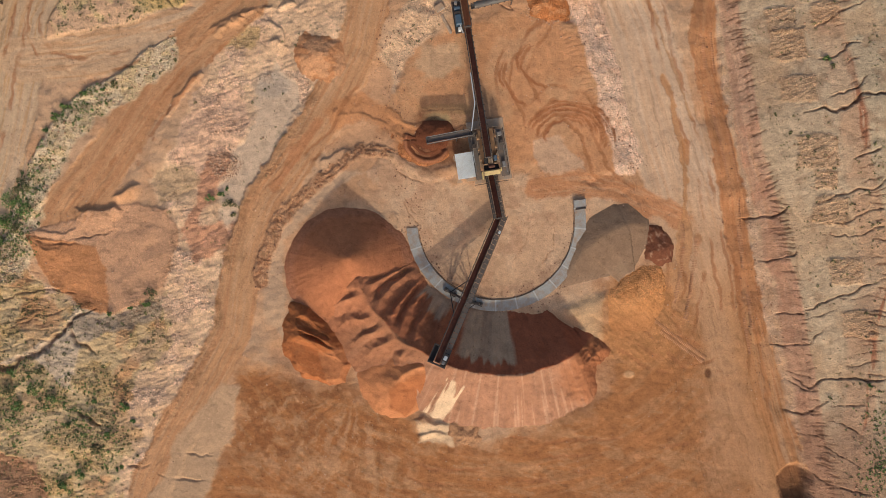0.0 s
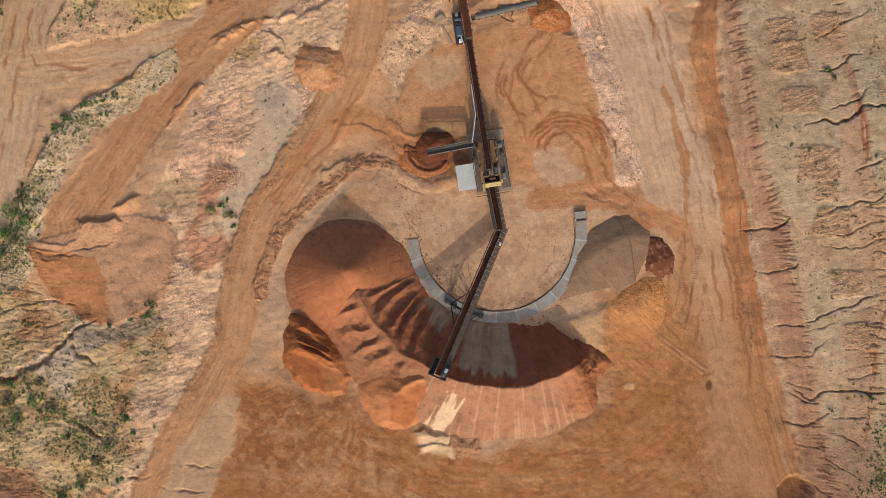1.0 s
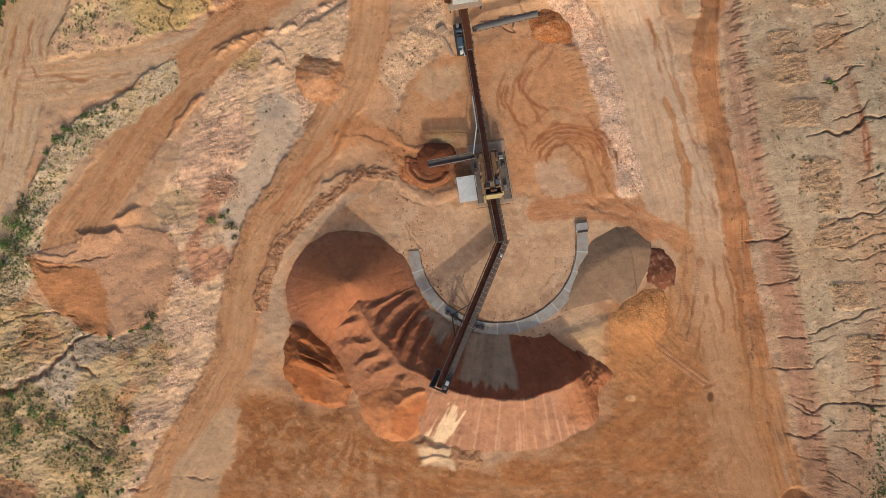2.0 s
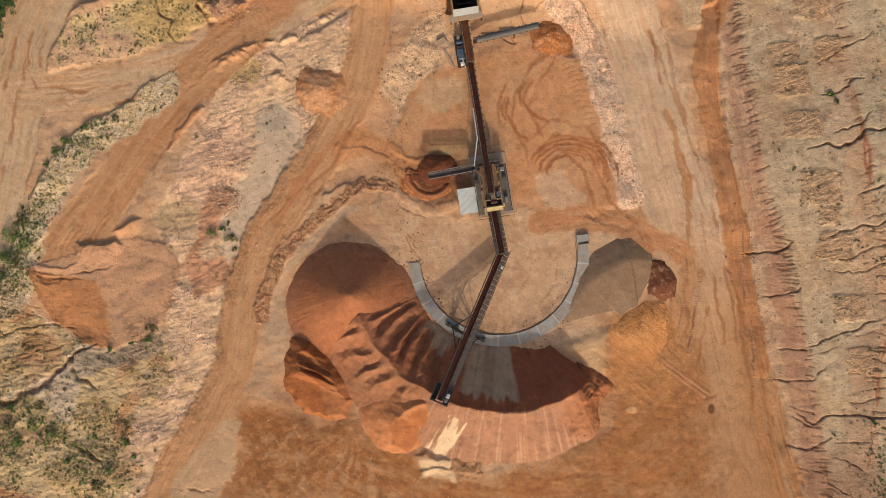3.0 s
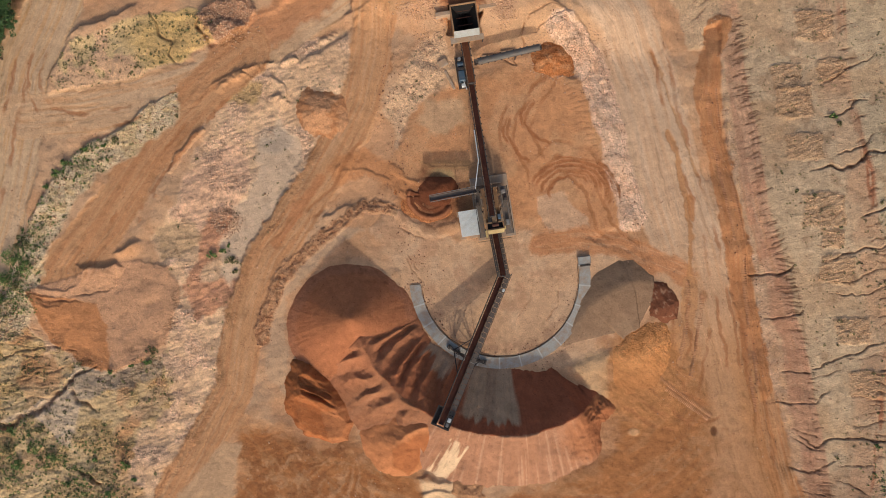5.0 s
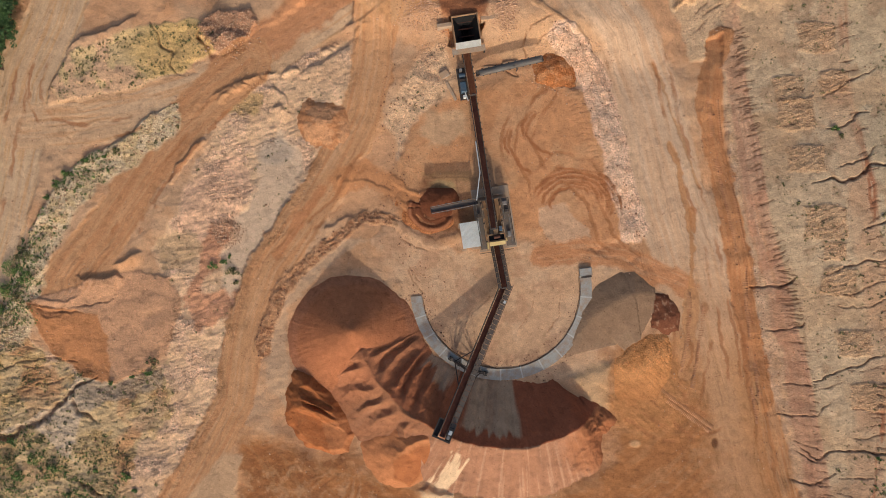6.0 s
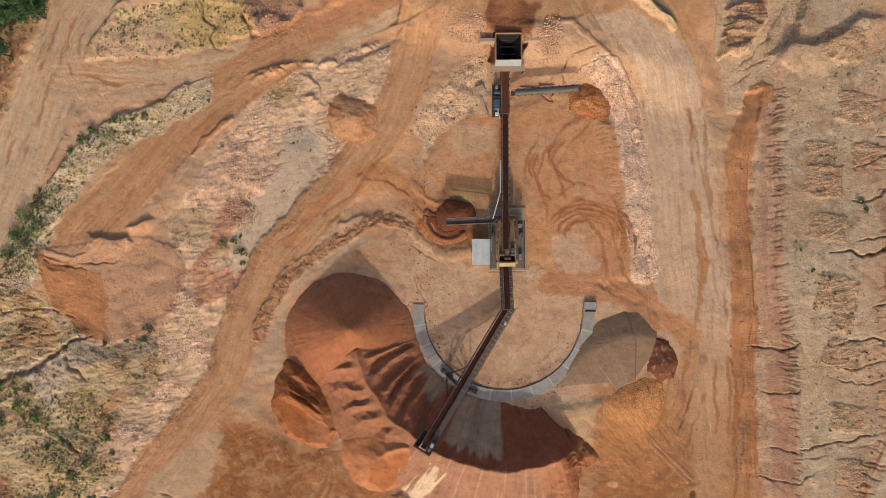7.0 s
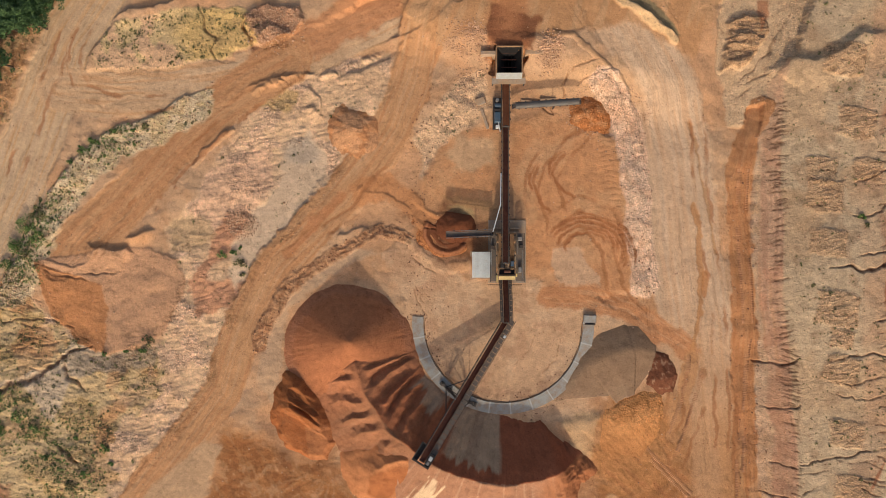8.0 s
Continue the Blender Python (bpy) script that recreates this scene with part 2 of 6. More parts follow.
class Sheet:
    """A patch of land: plan places, heights, mineral colours and stoniness."""

    def __init__(self, us, vs, colour):
        self.us, self.vs = us, vs
        self.u, self.v = (g.ravel().astype(np.float32) for g in np.meshgrid(us, vs))
        self.z = np.zeros(self.u.size)
        self.soil = np.tile(np.array(colour), (self.u.size, 1))
        self.stony = np.zeros(self.u.size)
        self.plants = np.zeros(self.u.size)
        self.rocks = np.zeros(self.u.size)
        self.k, self.blend = 0.8, 0.26
        self.wob = (fbm(self.u / 30, self.v / 30, 6, 3, 0.6) - 0.5) * 2.6
        # lines on the plan are drawn a little unsteady, as worn ground is
        self.lu = self.u + 16 * (fbm(self.u / 50, self.v / 50, 5, 5) - 0.5) + 6 * (fbm(self.u / 11, self.v / 11, 3, 0) - 0.5)
        self.lv = self.v + 16 * (fbm(self.u / 50, self.v / 50, 5, 2) - 0.5) + 6 * (fbm(self.u / 11, self.v / 11, 3, 3) - 0.5)

    def along(self, pts, reach, calm=False):
        """Distance from a line, signed offset (plus on its right hand) and length along it."""
        p = np.array(pts, float)
        d, off, s = np.full(self.u.size, 1e6), np.full(self.u.size, 1e6), np.zeros(self.u.size)
        lo, hi = p.min(0) - reach, p.max(0) + reach
        near = np.nonzero((self.u > lo[0]) & (self.u < hi[0]) & (self.v > lo[1]) & (self.v < hi[1]))[0]
        u, v = self.lu[near], self.lv[near]
        if calm:
            u, v = self.u[near] * 0.85 + u * 0.15, self.v[near] * 0.85 + v * 0.15
        dn, on, sn, run = np.full(near.size, 1e6), np.full(near.size, 1e6), np.zeros(near.size), 0.0
        for (a, b), (c, e) in zip(p[:-1], p[1:]):
            length = math.hypot(c - a, e - b)
            du, dv = (c - a) / length, (e - b) / length
            t = np.clip((u - a) * du + (v - b) * dv, 0, length)
            dist = np.hypot(u - a - t * du, v - b - t * dv)
            closer = dist < dn
            dn = np.where(closer, dist, dn)
            on = np.where(closer, du * (v - b) - dv * (u - a), on)
            sn = np.where(closer, run + t, sn)
            run += length
        d[near], off[near], s[near] = dn, np.sign(on) * dn, sn
        return d, off, s

    def band(self, pts, half, soft=8, rough=6):
        """A mask along a line, with the steady offset and length along it."""
        d = self.along(pts, half + soft + abs(rough) + 20)[0]
        _, off, s = self.along(pts, half + soft + abs(rough) + 20, calm=True)
        soft *= 0.5
        return 1 - step(d + self.wob * rough, half - soft, half + soft), off, s

    def area(self, pts, soft=10, rough=10):
        """A mask inside a closed outline."""
        ring = list(pts) + [pts[0]]
        soft *= 0.5
        d, _, _ = self.along(ring, 2 * soft + abs(rough) + 30)
        out = np.zeros(self.u.size)
        i = np.nonzero(d < 1e5)[0]
        u, v = self.lu[i], self.lv[i]
        inside = np.zeros(i.size, bool)
        for (a, b), (c, e) in zip(ring[:-1], ring[1:]):
            if b != e:
                inside ^= ((b > v) != (e > v)) & (u < (c - a) * (v - b) / (e - b) + a)
        out[i] = step(np.where(inside, d[i], -d[i]) + self.wob[i] * rough, -soft, soft)
        return out

    def spot(self, u, v, ru, rv=None, soft=0.3, rough=0.2, turn=0):
        """A mask in a round or oval patch."""
        rv = rv or ru
        c, s = math.cos(radians(turn)), math.sin(radians(turn))
        du, dv = self.u - u, self.v - v
        r = np.hypot((du * c + dv * s) / ru, (dv * c - du * s) / rv)
        return 1 - step(r + self.wob * rough, 1 - soft, 1 + soft)

    def inside(self, pts):
        """Signed distance from a closed outline, plus within it."""
        ring = list(pts) + [pts[0]]
        d, _, _ = self.along(ring, 1e5)
        within = np.zeros(self.u.size, bool)
        for (a, b), (c, e) in zip(ring[:-1], ring[1:]):
            if b != e:
                within ^= ((b > self.lv) != (e > self.lv)) & (self.lu < (c - a) * (self.lv - b) / (e - b) + a)
        return np.where(within, d, -d)

    def tone(self, mask, n, amount):
        """Grades the mineral colour lighter and darker by a noise about one half."""
        self.soil *= np.clip(1 + mask * amount * (n - 0.5) * 4, 0.45, 1.6)[:, None]

    def lay(self, mask, rgb, k=None, where=None):
        """Blends a mineral colour in, by a mask over all places or over those of an index."""
        k = k or self.k
        rgb = [c + (d - c) * self.blend for c, d in zip(rgb, (200, 152, 110))]
        if where is None:
            where = np.nonzero(mask > 0)[0]
            mask = mask[where]
        self.soil[where] += np.clip(mask, 0, 1)[:, None] * (np.array(srgb(*rgb, k)) * (1.0, 1.025, 1.05) - self.soil[where])

    def mesh(self, name, material, keep=None, where=None):
        nu, nv = len(self.us), len(self.vs)
        xyz = np.stack([east(self.u), north(self.v), self.z], 1)
        i = np.arange(nu * nv).reshape(nv, nu)
        quads = np.stack([i[:-1, :-1], i[1:, :-1], i[1:, 1:], i[:-1, 1:]], -1).reshape(-1, 4)
        soil, stony = self.soil, self.stony
        if keep is not None:
            quads = quads[keep[quads].any(1)]
            used = np.unique(quads)
            again = np.zeros(nu * nv, int)
            again[used] = np.arange(used.size)
            quads, xyz, soil, stony = again[quads], xyz[used], soil[used], stony[used]
        me = bpy.data.meshes.new(name)
        me.vertices.add(len(xyz))
        me.vertices.foreach_set("co", xyz.ravel())
        me.loops.add(quads.size)
        me.loops.foreach_set("vertex_index", quads.ravel())
        me.polygons.add(len(quads))
        me.polygons.foreach_set("loop_start", np.arange(0, quads.size, 4))
        me.update(calc_edges=True)
        a = me.attributes.new("soil", "FLOAT_COLOR", "POINT")
        a.data.foreach_set("color", np.c_[soil, np.ones(len(soil))].ravel())
        a = me.attributes.new("stony", "FLOAT", "POINT")
        a.data.foreach_set("value", stony)
        me.materials.append(material)
        me.shade_smooth()
        return new(name, me)


# ---- the ground ----
EDGE = [(1262, -340), (1258, -120), (1262, 0), (1268, 90), (1290, 230), (1312, 330), (1328, 440), (1345, 540), (1372, 640), (1396, 740), (1418, 830), (1440, 930)]
CREST = [(1280, -310), (1286, -98), (1295, 17), (1305, 89), (1316, 137), (1325, 209), (1333, 267), (1353, 339), (1369, 402), (1375, 445), (1392, 498), (1403, 555), (1413, 613), (1424, 661), (1434, 719), (1442, 777), (1463, 863), (1482, 930)]
CREST_UPPER = [(1446, -301), (1455, -92), (1461, 22), (1465, 79), (1476, 117), (1484, 164), (1496, 212), (1501, 288), (1518, 345), (1533, 421), (1531, 516), (1514, 592), (1514, 706), (1503, 782), (1493, 925)]
TAN_ROAD = [(190, -330), (90, -70), (42, 30), (28, 120), (-10, 300), (-75, 500)]
BRANCH = [(40, 108), (150, 100), (250, 78), (350, 45), (450, -8), (553, -75), (650, -140), (760, -230)]
RAMP = [(440, -5), (382, 42), (318, 104), (246, 198), (182, 292), (132, 350), (95, 400)]
HAUL = [(720, -240), (660, -110), (652, 0), (632, 85), (588, 175), (530, 268), (472, 350), (436, 430), (420, 520), (412, 590), (372, 665), (322, 755), (272, 850), (240, 940)]
EAST_ROAD = [(870, -330), (985, -180), (1085, -55), (1130, 60), (1165, 200), (1205, 330), (1232, 440), (1258, 560), (1290, 700), (1340, 860), (1360, 940)]
LIP = [(690, 268), (640, 265), (602, 295), (560, 325), (515, 365), (490, 405), (470, 450), (462, 500)]
ROCK_BERM = [(985, -45), (1025, 0), (1050, 60), (1072, 130), (1090, 200), (1108, 285)]
SCRUB_BERM = [(262, 92), (205, 128), (140, 165), (95, 215), (55, 290), (22, 370), (0, 450)]


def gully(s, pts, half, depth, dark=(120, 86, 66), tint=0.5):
    """A torn channel with steep sides, the shade in its bed painted darker."""
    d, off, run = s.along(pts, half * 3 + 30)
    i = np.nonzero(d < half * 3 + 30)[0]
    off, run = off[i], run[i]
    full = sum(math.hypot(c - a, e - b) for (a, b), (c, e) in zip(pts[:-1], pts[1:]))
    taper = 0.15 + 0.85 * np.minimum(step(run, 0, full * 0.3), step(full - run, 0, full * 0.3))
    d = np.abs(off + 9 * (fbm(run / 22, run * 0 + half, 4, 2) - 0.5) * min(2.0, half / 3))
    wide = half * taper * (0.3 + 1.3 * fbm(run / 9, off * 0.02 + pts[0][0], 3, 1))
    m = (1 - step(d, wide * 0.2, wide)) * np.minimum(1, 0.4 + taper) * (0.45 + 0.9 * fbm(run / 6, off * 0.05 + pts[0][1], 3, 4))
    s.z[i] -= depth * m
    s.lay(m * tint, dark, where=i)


def scarp(s, pts, height, back=7.0, front=40.0, rgb=None, amount=0.8):
    """A bank along a line drawn west to east: steep on its north side, easing off to the south."""
    d, off, run = s.along(pts, front + 40)
    i = np.nonzero(d < front + 40)[0]
    off, run = off[i], run[i]
    full = sum(math.hypot(c - a, e - b) for (a, b), (c, e) in zip(pts[:-1], pts[1:]))
    taper = step(run, 0, full * 0.2 + 4) * step(full - run, 0, full * 0.2 + 4)
    off = off + 5 * (fbm(run / 14, run * 0 + height, 3, 3) - 0.5)
    m = step(off, -back, 0) * (1 - step(off, 0, front)) * taper
    s.z[i] += height * m
    if rgb:
        s.lay(m * amount, rgb, where=i)


def tracks(s, pts, gauge, rgb, strength=0.6, half=4.0, depth=0.06):
    """A pair of wheel or crawler tracks pressed into the ground."""
    d, off, run = s.along(pts, gauge + 20)
    i = np.nonzero(d < gauge + 20)[0]
    off, run = off[i], run[i]
    full = sum(math.hypot(c - a, e - b) for (a, b), (c, e) in zip(pts[:-1], pts[1:]))
    for side in (-1, 1):
        m = 1 - step(np.abs(off - side * gauge / 2), half * 0.6, half * 1.3)
        m = m * step(run, 1, 14) * step(full - run, 1, 14)
        m = m * step(fbm(run / 45 + side, off / 30 + gauge, 3, 4), 0.36, 0.56)
        s.lay(m * strength, rgb, where=i)
        s.z[i] -= depth * m


def streaks(s, mask, off, run, a, b, long=90, wide=7, seed=0, sharp=0.16, depth=0.05):
    """Wheel-worn streaks that follow a road, in two mineral tones."""
    i = np.nonzero(mask > 0)[0]
    mask, off, run = mask[i], off[i], run[i]
    n = grain(run / long + 0.02 * off, off / wide + s.wob[i] * 0.05, 5, seed)
    s.lay(mask * step(n, 0.5 - sharp, 0.5 + sharp) * 0.8, a, where=i)
    n2 = grain(run / (long * 0.6), off / (wide * 0.6) + s.wob[i] * 0.05, 4, seed + 2)
    s.lay(mask * step(n2, 0.53, 0.72) * 0.6, b, where=i)
    s.z[i] -= mask * 0.6 * depth * (n2 - 0.5) * 2


def land(s):
    u, v = s.u, s.v
    n1 = fbm(u / 120, v / 120, 5, 1)
    n2 = fbm(u / 40, v / 40, 5, 2)
    n3 = fbm(u / 14, v / 14, 4, 4)
    rill = creased(u / 60, v / 60, 5, 3)
    inner = 1 - step(np.maximum(np.abs(u - 780) - 1000, np.abs(v - 300) - 700), 0, 500)
    # sandy subsoil in patches of two tones
    s.lay(np.ones(u.size), (206, 152, 112))
    s.lay(step(n1, 0.42, 0.62), (204, 160, 124))
    s.lay(step(n2, 0.5, 0.75) * 0.5, (196, 136, 92))
    s.z += ((n1 - 0.5) * 1.6 + (n2 - 0.5) * 0.5 + (n3 - 0.5) * 0.12) * inner
    # the land climbs to the north, where lorries tip into the hopper
    rise = 2.6 * step(-v + 0.10 * (u - 820), 10, 105) * (1 - step(np.abs(u - 830), 190, 420))
    s.z += rise

    # torn, stony ground between the ramp and the haul road
    rough = s.area([(440, 35), (520, -10), (610, -45), (620, 20), (600, 90), (560, 190), (500, 280), (440, 370), (405, 480), (395, 590), (340, 690), (270, 800), (215, 900), (-140, 920), (-140, 470), (30, 440), (70, 500), (190, 560), (290, 520), (310, 400), (270, 320), (330, 220), (380, 110)], 12, 12)
    rill2 = creased(u / 16 + v / 50, v / 16, 4, 1)
    across = u * 0.36 + v * 0.93 + 12 * (n2 - 0.5)
    ripple = creased((u * 0.93 - v * 0.36) / 26, across / 6, 4, 1)
    s.z += rough * ((rill - 0.6) * 0.2 + (n3 - 0.5) * 0.15 + (ripple - 0.6) * 0.20)
    s.lay(rough, (236, 192, 152), 0.86)
    s.lay(rough * step(rill, 0.62, 0.8) * 0.3, (196, 150, 116))
    s.lay(rough * step(n2, 0.5, 0.62) * 0.8, (236, 192, 160), 0.92)
    s.stony += rough * (0.22 + 0.4 * step(n2, 0.48, 0.65))
    s.lay(s.area([(330, 215), (420, 150), (445, 215), (410, 290), (375, 345), (300, 290)], 14, 14) * 0.8, (230, 180, 148), 0.9)
    s.lay(s.area([(365, 275), (415, 280), (400, 330), (350, 400), (430, 390), (425, 430), (345, 470), (330, 410)], 10, 16) * 0.85, (206, 138, 104))
    s.lay(s.area([(395, 45), (460, 50), (440, 85), (390, 90)], 12, 14) * 0.7, (206, 168, 102))
    s.lay(s.area([(270, 300), (345, 290), (350, 350), (290, 350)], 10, 12) * 0.8, (202, 166, 126))
    # pale ash-grey strip beside the haul road
    strip = s.area([(450, 160), (490, 120), (530, 150), (520, 210), (490, 270), (440, 350), (400, 400), (385, 350), (410, 280), (440, 220)], 12, 12)
    s.z += strip * (-0.3 - s.z) * 0.8
    s.stony *= 1 - 0.8 * strip
    s.rocks *= 1 - strip
    rough = rough * (1 - 0.85 * strip)
    s.lay(strip, (222, 190, 160))
    s.lay(s.spot(480, 150, 34, 24) * 0.8, (186, 168, 150))
    # scrubland in the south-west, dry yellow with washes of pale silt
    scrub = s.area([(-140, 430), (20, 430), (75, 520), (190, 565), (285, 525), (300, 600), (240, 690), (230, 760), (200, 900), (-140, 920)], 20, 30)
    s.lay(scrub * 0.9, (228, 194, 142), 0.72)
    s.lay(scrub * step(n2, 0.42, 0.6) * 0.8, (218, 178, 114), 0.72)
    s.lay(scrub * step(fbm(u / 55, v / 55, 4, 0), 0.54, 0.66) * 0.7, (206, 140, 94))
    s.lay(scrub * step(n1, 0.52, 0.66) * 0.5, (206, 180, 136))
    s.z += scrub * ((rill - 0.6) * 0.2 + (creased(u / 45, (v - 0.25 * u) / 7, 4, 3) - 0.6) * 0.16)
    s.plants += scrub * (0.25 + 0.6 * step(n2, 0.45, 0.6))
    s.plants += 1.6 * s.spot(10, 380, 44, 70, 0.5, 0.4)
    s.plants += rough * 0.10 * step(n3, 0.45, 0.6)
    s.rocks += rough * 0.10 * step(n2, 0.5, 0.62)
    s.lay(s.area([(-30, 655), (60, 618), (120, 575), (130, 545), (200, 560), (210, 590), (140, 610), (130, 650), (128, 690), (96, 672), (60, 634)], 6, 8), (218, 192, 162))
    s.lay(s.area([(130, 565), (190, 545), (290, 530), (280, 560), (200, 600), (150, 600)], 10, 12) * 0.85, (160, 142, 122))
    s.lay(s.area([(225, 640), (275, 575), (300, 600), (255, 650)], 12, 12) * 0.6, (170, 140, 118))
    s.lay(s.area([(-60, 800), (60, 815), (70, 900), (-60, 920)], 10, 10) * 0.9, (160, 112, 84))
    s.z -= 1.4 * s.area([(-90, 800), (25, 812), (70, 850), (80, 930), (-90, 930)], 7, 7)
    for pts, half, depth in (
        ([(-60, 668), (20, 650), (75, 622), (125, 570), (165, 545)], 9, 0.8),
        ([(125, 575), (140, 610), (170, 625)], 5, 0.5),
        ([(-40, 540), (30, 520), (90, 512), (150, 533)], 3, 0.25),
        ([(0, 590), (60, 560), (120, 548)], 2.5, 0.2),
        ([(130, 725), (160, 738), (180, 755)], 5, 0.7),
        ([(300, 800), (340, 804), (380, 812)], 3, 0.5),
        ([(275, 838), (310, 848), (370, 852)], 5, 0.6),
        ([(225, 830), (270, 822)], 4, 0.5),
    ):
        gully(s, pts, half, depth)
    for i in range(9):
        a = 470 + i * 17
        gully(s, [(-60 + 6 * i, a - 20 + 9 * i), (20 + 4 * i, a + 2 * i), (90 + 3 * i, a + 16)], 2.0, 0.12, (150, 118, 86), 0.35)

    # dry meadow islands beside the north-western road
    for pts in ([(95, 20), (130, -20), (215, -60), (330, -85), (395, -60), (380, -20), (300, 20), (200, 60), (110, 80)],):
        m = s.area(pts, 7, 7)
        s.z += m * (0.12 + (rill - 0.6) * 0.3)
        s.lay(m, (230, 196, 142))
        s.lay(m * step(n2, 0.5, 0.6) * 0.8, (232, 180, 144))
        s.lay(m * s.spot(310, -30, 80, 60) * 0.85, (226, 184, 112))
        s.stony += 0.3 * m
        s.plants += m * 0.9
        s.z += m * (rill2 - 0.6) * 0.2
    scarp(s, [(120, -16), (148, -46), (200, -63), (238, -84), (246, -100)], 0.6, 5, 30)
    knob = s.area([(345, -70), (375, -90), (440, -100), (450, -70), (420, -15), (390, -10)], 8, 10)
    s.z += knob * (0.6 + 2.2 * (rill - 0.6))
    s.lay(knob * 0.9, (200, 146, 116))
    s.stony += knob * 0.8
    s.rocks += knob * 1.5
    gully(s, [(262, -80), (278, -60), (281, -42), (298, -24), (296, -4), (310, 22)], 3.2, 0.4)
    gully(s, [(345, -75), (347, -52), (360, -38), (372, -14), (420, -5)], 5, 0.6, (130, 80, 58), 0.6)
    # rough verge and wood's edge in the far north-west
    verge = s.area([(-140, -330), (60, -330), (25, -70), (-20, 40), (-40, 180), (-140, 330)], 10, 12)
    s.lay(verge, (190, 138, 96))
    s.lay(verge * step(n3, 0.45, 0.65), (202, 162, 118))
    s.z += verge * (rill - 0.5) * 0.9
    s.stony += verge * 0.5
    s.plants += verge * 0.8
    s.rocks += verge * 0.3

    # roads
    m, off, run = s.band(TAN_ROAD, 50, 7, 5)
    s.z += m * (0.0 - s.z) * 0.8
    s.lay(m, (210, 176, 140))
    streaks(s, m, off, run, (204, 170, 138), (206, 150, 96), 160, 6, 1)
    m, off, run = s.band(BRANCH, 38, 8, 7)
    s.z += m * (0.1 - s.z) * 0.75
    s.lay(m, (210, 168, 130))
    streaks(s, m, off, run, (208, 172, 138), (196, 140, 94), 120, 8, 2)
    m, off, run = s.band([(395, 18), (470, -40), (553, -110), (640, -160)], 34, 12, 12)
    s.lay(m * 0.8, (190, 120, 78))
    m, off, run = s.band(RAMP, 40, 6, 6)
    s.z += m * (0.05 - s.z) * 0.8
    s.lay(m, (194, 138, 96))
    streaks(s, m, off, run, (186, 124, 82), (202, 152, 110), 110, 7, 3)
    m, off, run = s.band(HAUL, 36, 7, 6)
    s.z += m * (0.2 + rise * 0.9 - s.z) * 0.75
    s.lay(m, (202, 146, 102))
    streaks(s, m, off, run, (194, 130, 86), (210, 162, 122), 130, 6, 0, depth=0.08)
    m, off, run = s.band(EAST_ROAD, 62, 10, 6)
    s.z += m * (0.1 + rise * 0.9 - s.z) * 0.75
    s.lay(m, (216, 176, 142))
    streaks(s, m, off, run, (216, 182, 152), (208, 160, 122), 220, 9, 4)
    s.lay(m * step(v, 420, 560) * (0.55 + 0.45 * step(np.abs(off), 15, 40)), (190, 130, 84))
    s.lay(m * step(v, 280, 430) * 0.55, (212, 152, 104), 0.74)
    plaza = s.area([(560, -320), (1180, -320), (1130, -110), (1000, -150), (900, -108), (810, -100), (740, -95), (690, -60), (620, -110)], 14, 10)
    s.z += plaza * (rise - s.z) * 0.7
    s.lay(plaza, (192, 136, 92))
    s.lay(plaza * step(fbm(u / 14 + v / 80, v / 90, 5, 2), 0.46, 0.6), (200, 150, 108))
    s.lay(s.band([(805, -330), (800, -150), (808, -75)], 34, 14, 6)[0] * 0.8, (190, 118, 74))

    open_road = np.zeros(u.size)
    for line, half in ((TAN_ROAD, 46), (BRANCH, 36), (RAMP, 41), (HAUL, 36), (EAST_ROAD, 64)):
        open_road = np.maximum(open_road, s.band(line, half, 4, 4)[0])
    s.plants *= 1 - open_road
    s.rocks *= 1 - open_road
    s.plants += strip * 0.12
    # bank shading the north edge of the scrubby berm, and the berm itself
    d, off, run = s.along(SCRUB_BERM, 90)
    back = np.where(d < 1e5, -off, -1000) + 6 * s.wob
    m = step(back, -3, 3) * (1 - step(back, 48, 58))
    bump = step(back, -4, 4) * (1 - step(back, 0, 56))
    s.lay(m, (232, 208, 170))
    s.lay(m * step(n3, 0.45, 0.62) * 0.7, (212, 184, 134))
    s.z += 0.42 * bump * (0.7 + 0.6 * n2) + 0.25 * m * (rill2 - 0.6)
    s.stony += 0.5 * m
    s.plants += 0.9 * m
    s.rocks += 0.4 * m
    m, off, run = s.band([(388, 62), (398, 48), (415, 36), (440, 26), (475, 18), (520, 5), (600, -40), (640, -72)], 4, 9, 6)
    s.z += m * 0.3 * (0.25 + 1.1 * step(n3, 0.4, 0.62))
    m, off, run = s.band([(358, 130), (343, 145), (316, 176), (303, 205)], 4, 5, 3)
    s.z += m * 0.3

    scarp(s, [(372, 62), (392, 42), (420, 28), (455, 20)], 0.25, 5, 24)
    scarp(s, [(505, 30), (530, 14), (560, 2), (600, -22), (640, -62)], 0.35, 9, 40)
    scarp(s, [(462, 44), (480, 44), (500, 58), (502, 84), (518, 95)], 0.35, 4, 18)
    scarp(s, [(472, 82), (488, 76), (502, 84)], 0.4, 5, 16)
    scarp(s, [(590, 208), (620, 205), (650, 208), (680, 222), (688, 236)], 0.16, 4, 30)
    scarp(s, [(588, 205), (600, 192)], 0.2, 4, 12)
    scarp(s, [(560, 300), (584, 284), (606, 270), (630, 268)], 0.28, 4, 20)
    # pit lip: crumbling edge of the haul road, with a pale apron below it
    apron = s.area([(650, 305), (600, 330), (545, 380), (500, 430), (505, 520), (500, 600), (468, 560), (462, 480), (480, 420), (530, 355), (600, 300)], 8, 6)
    s.lay(apron, (204, 164, 130))
    m, off, run = s.band(LIP, 11, 7, 5)
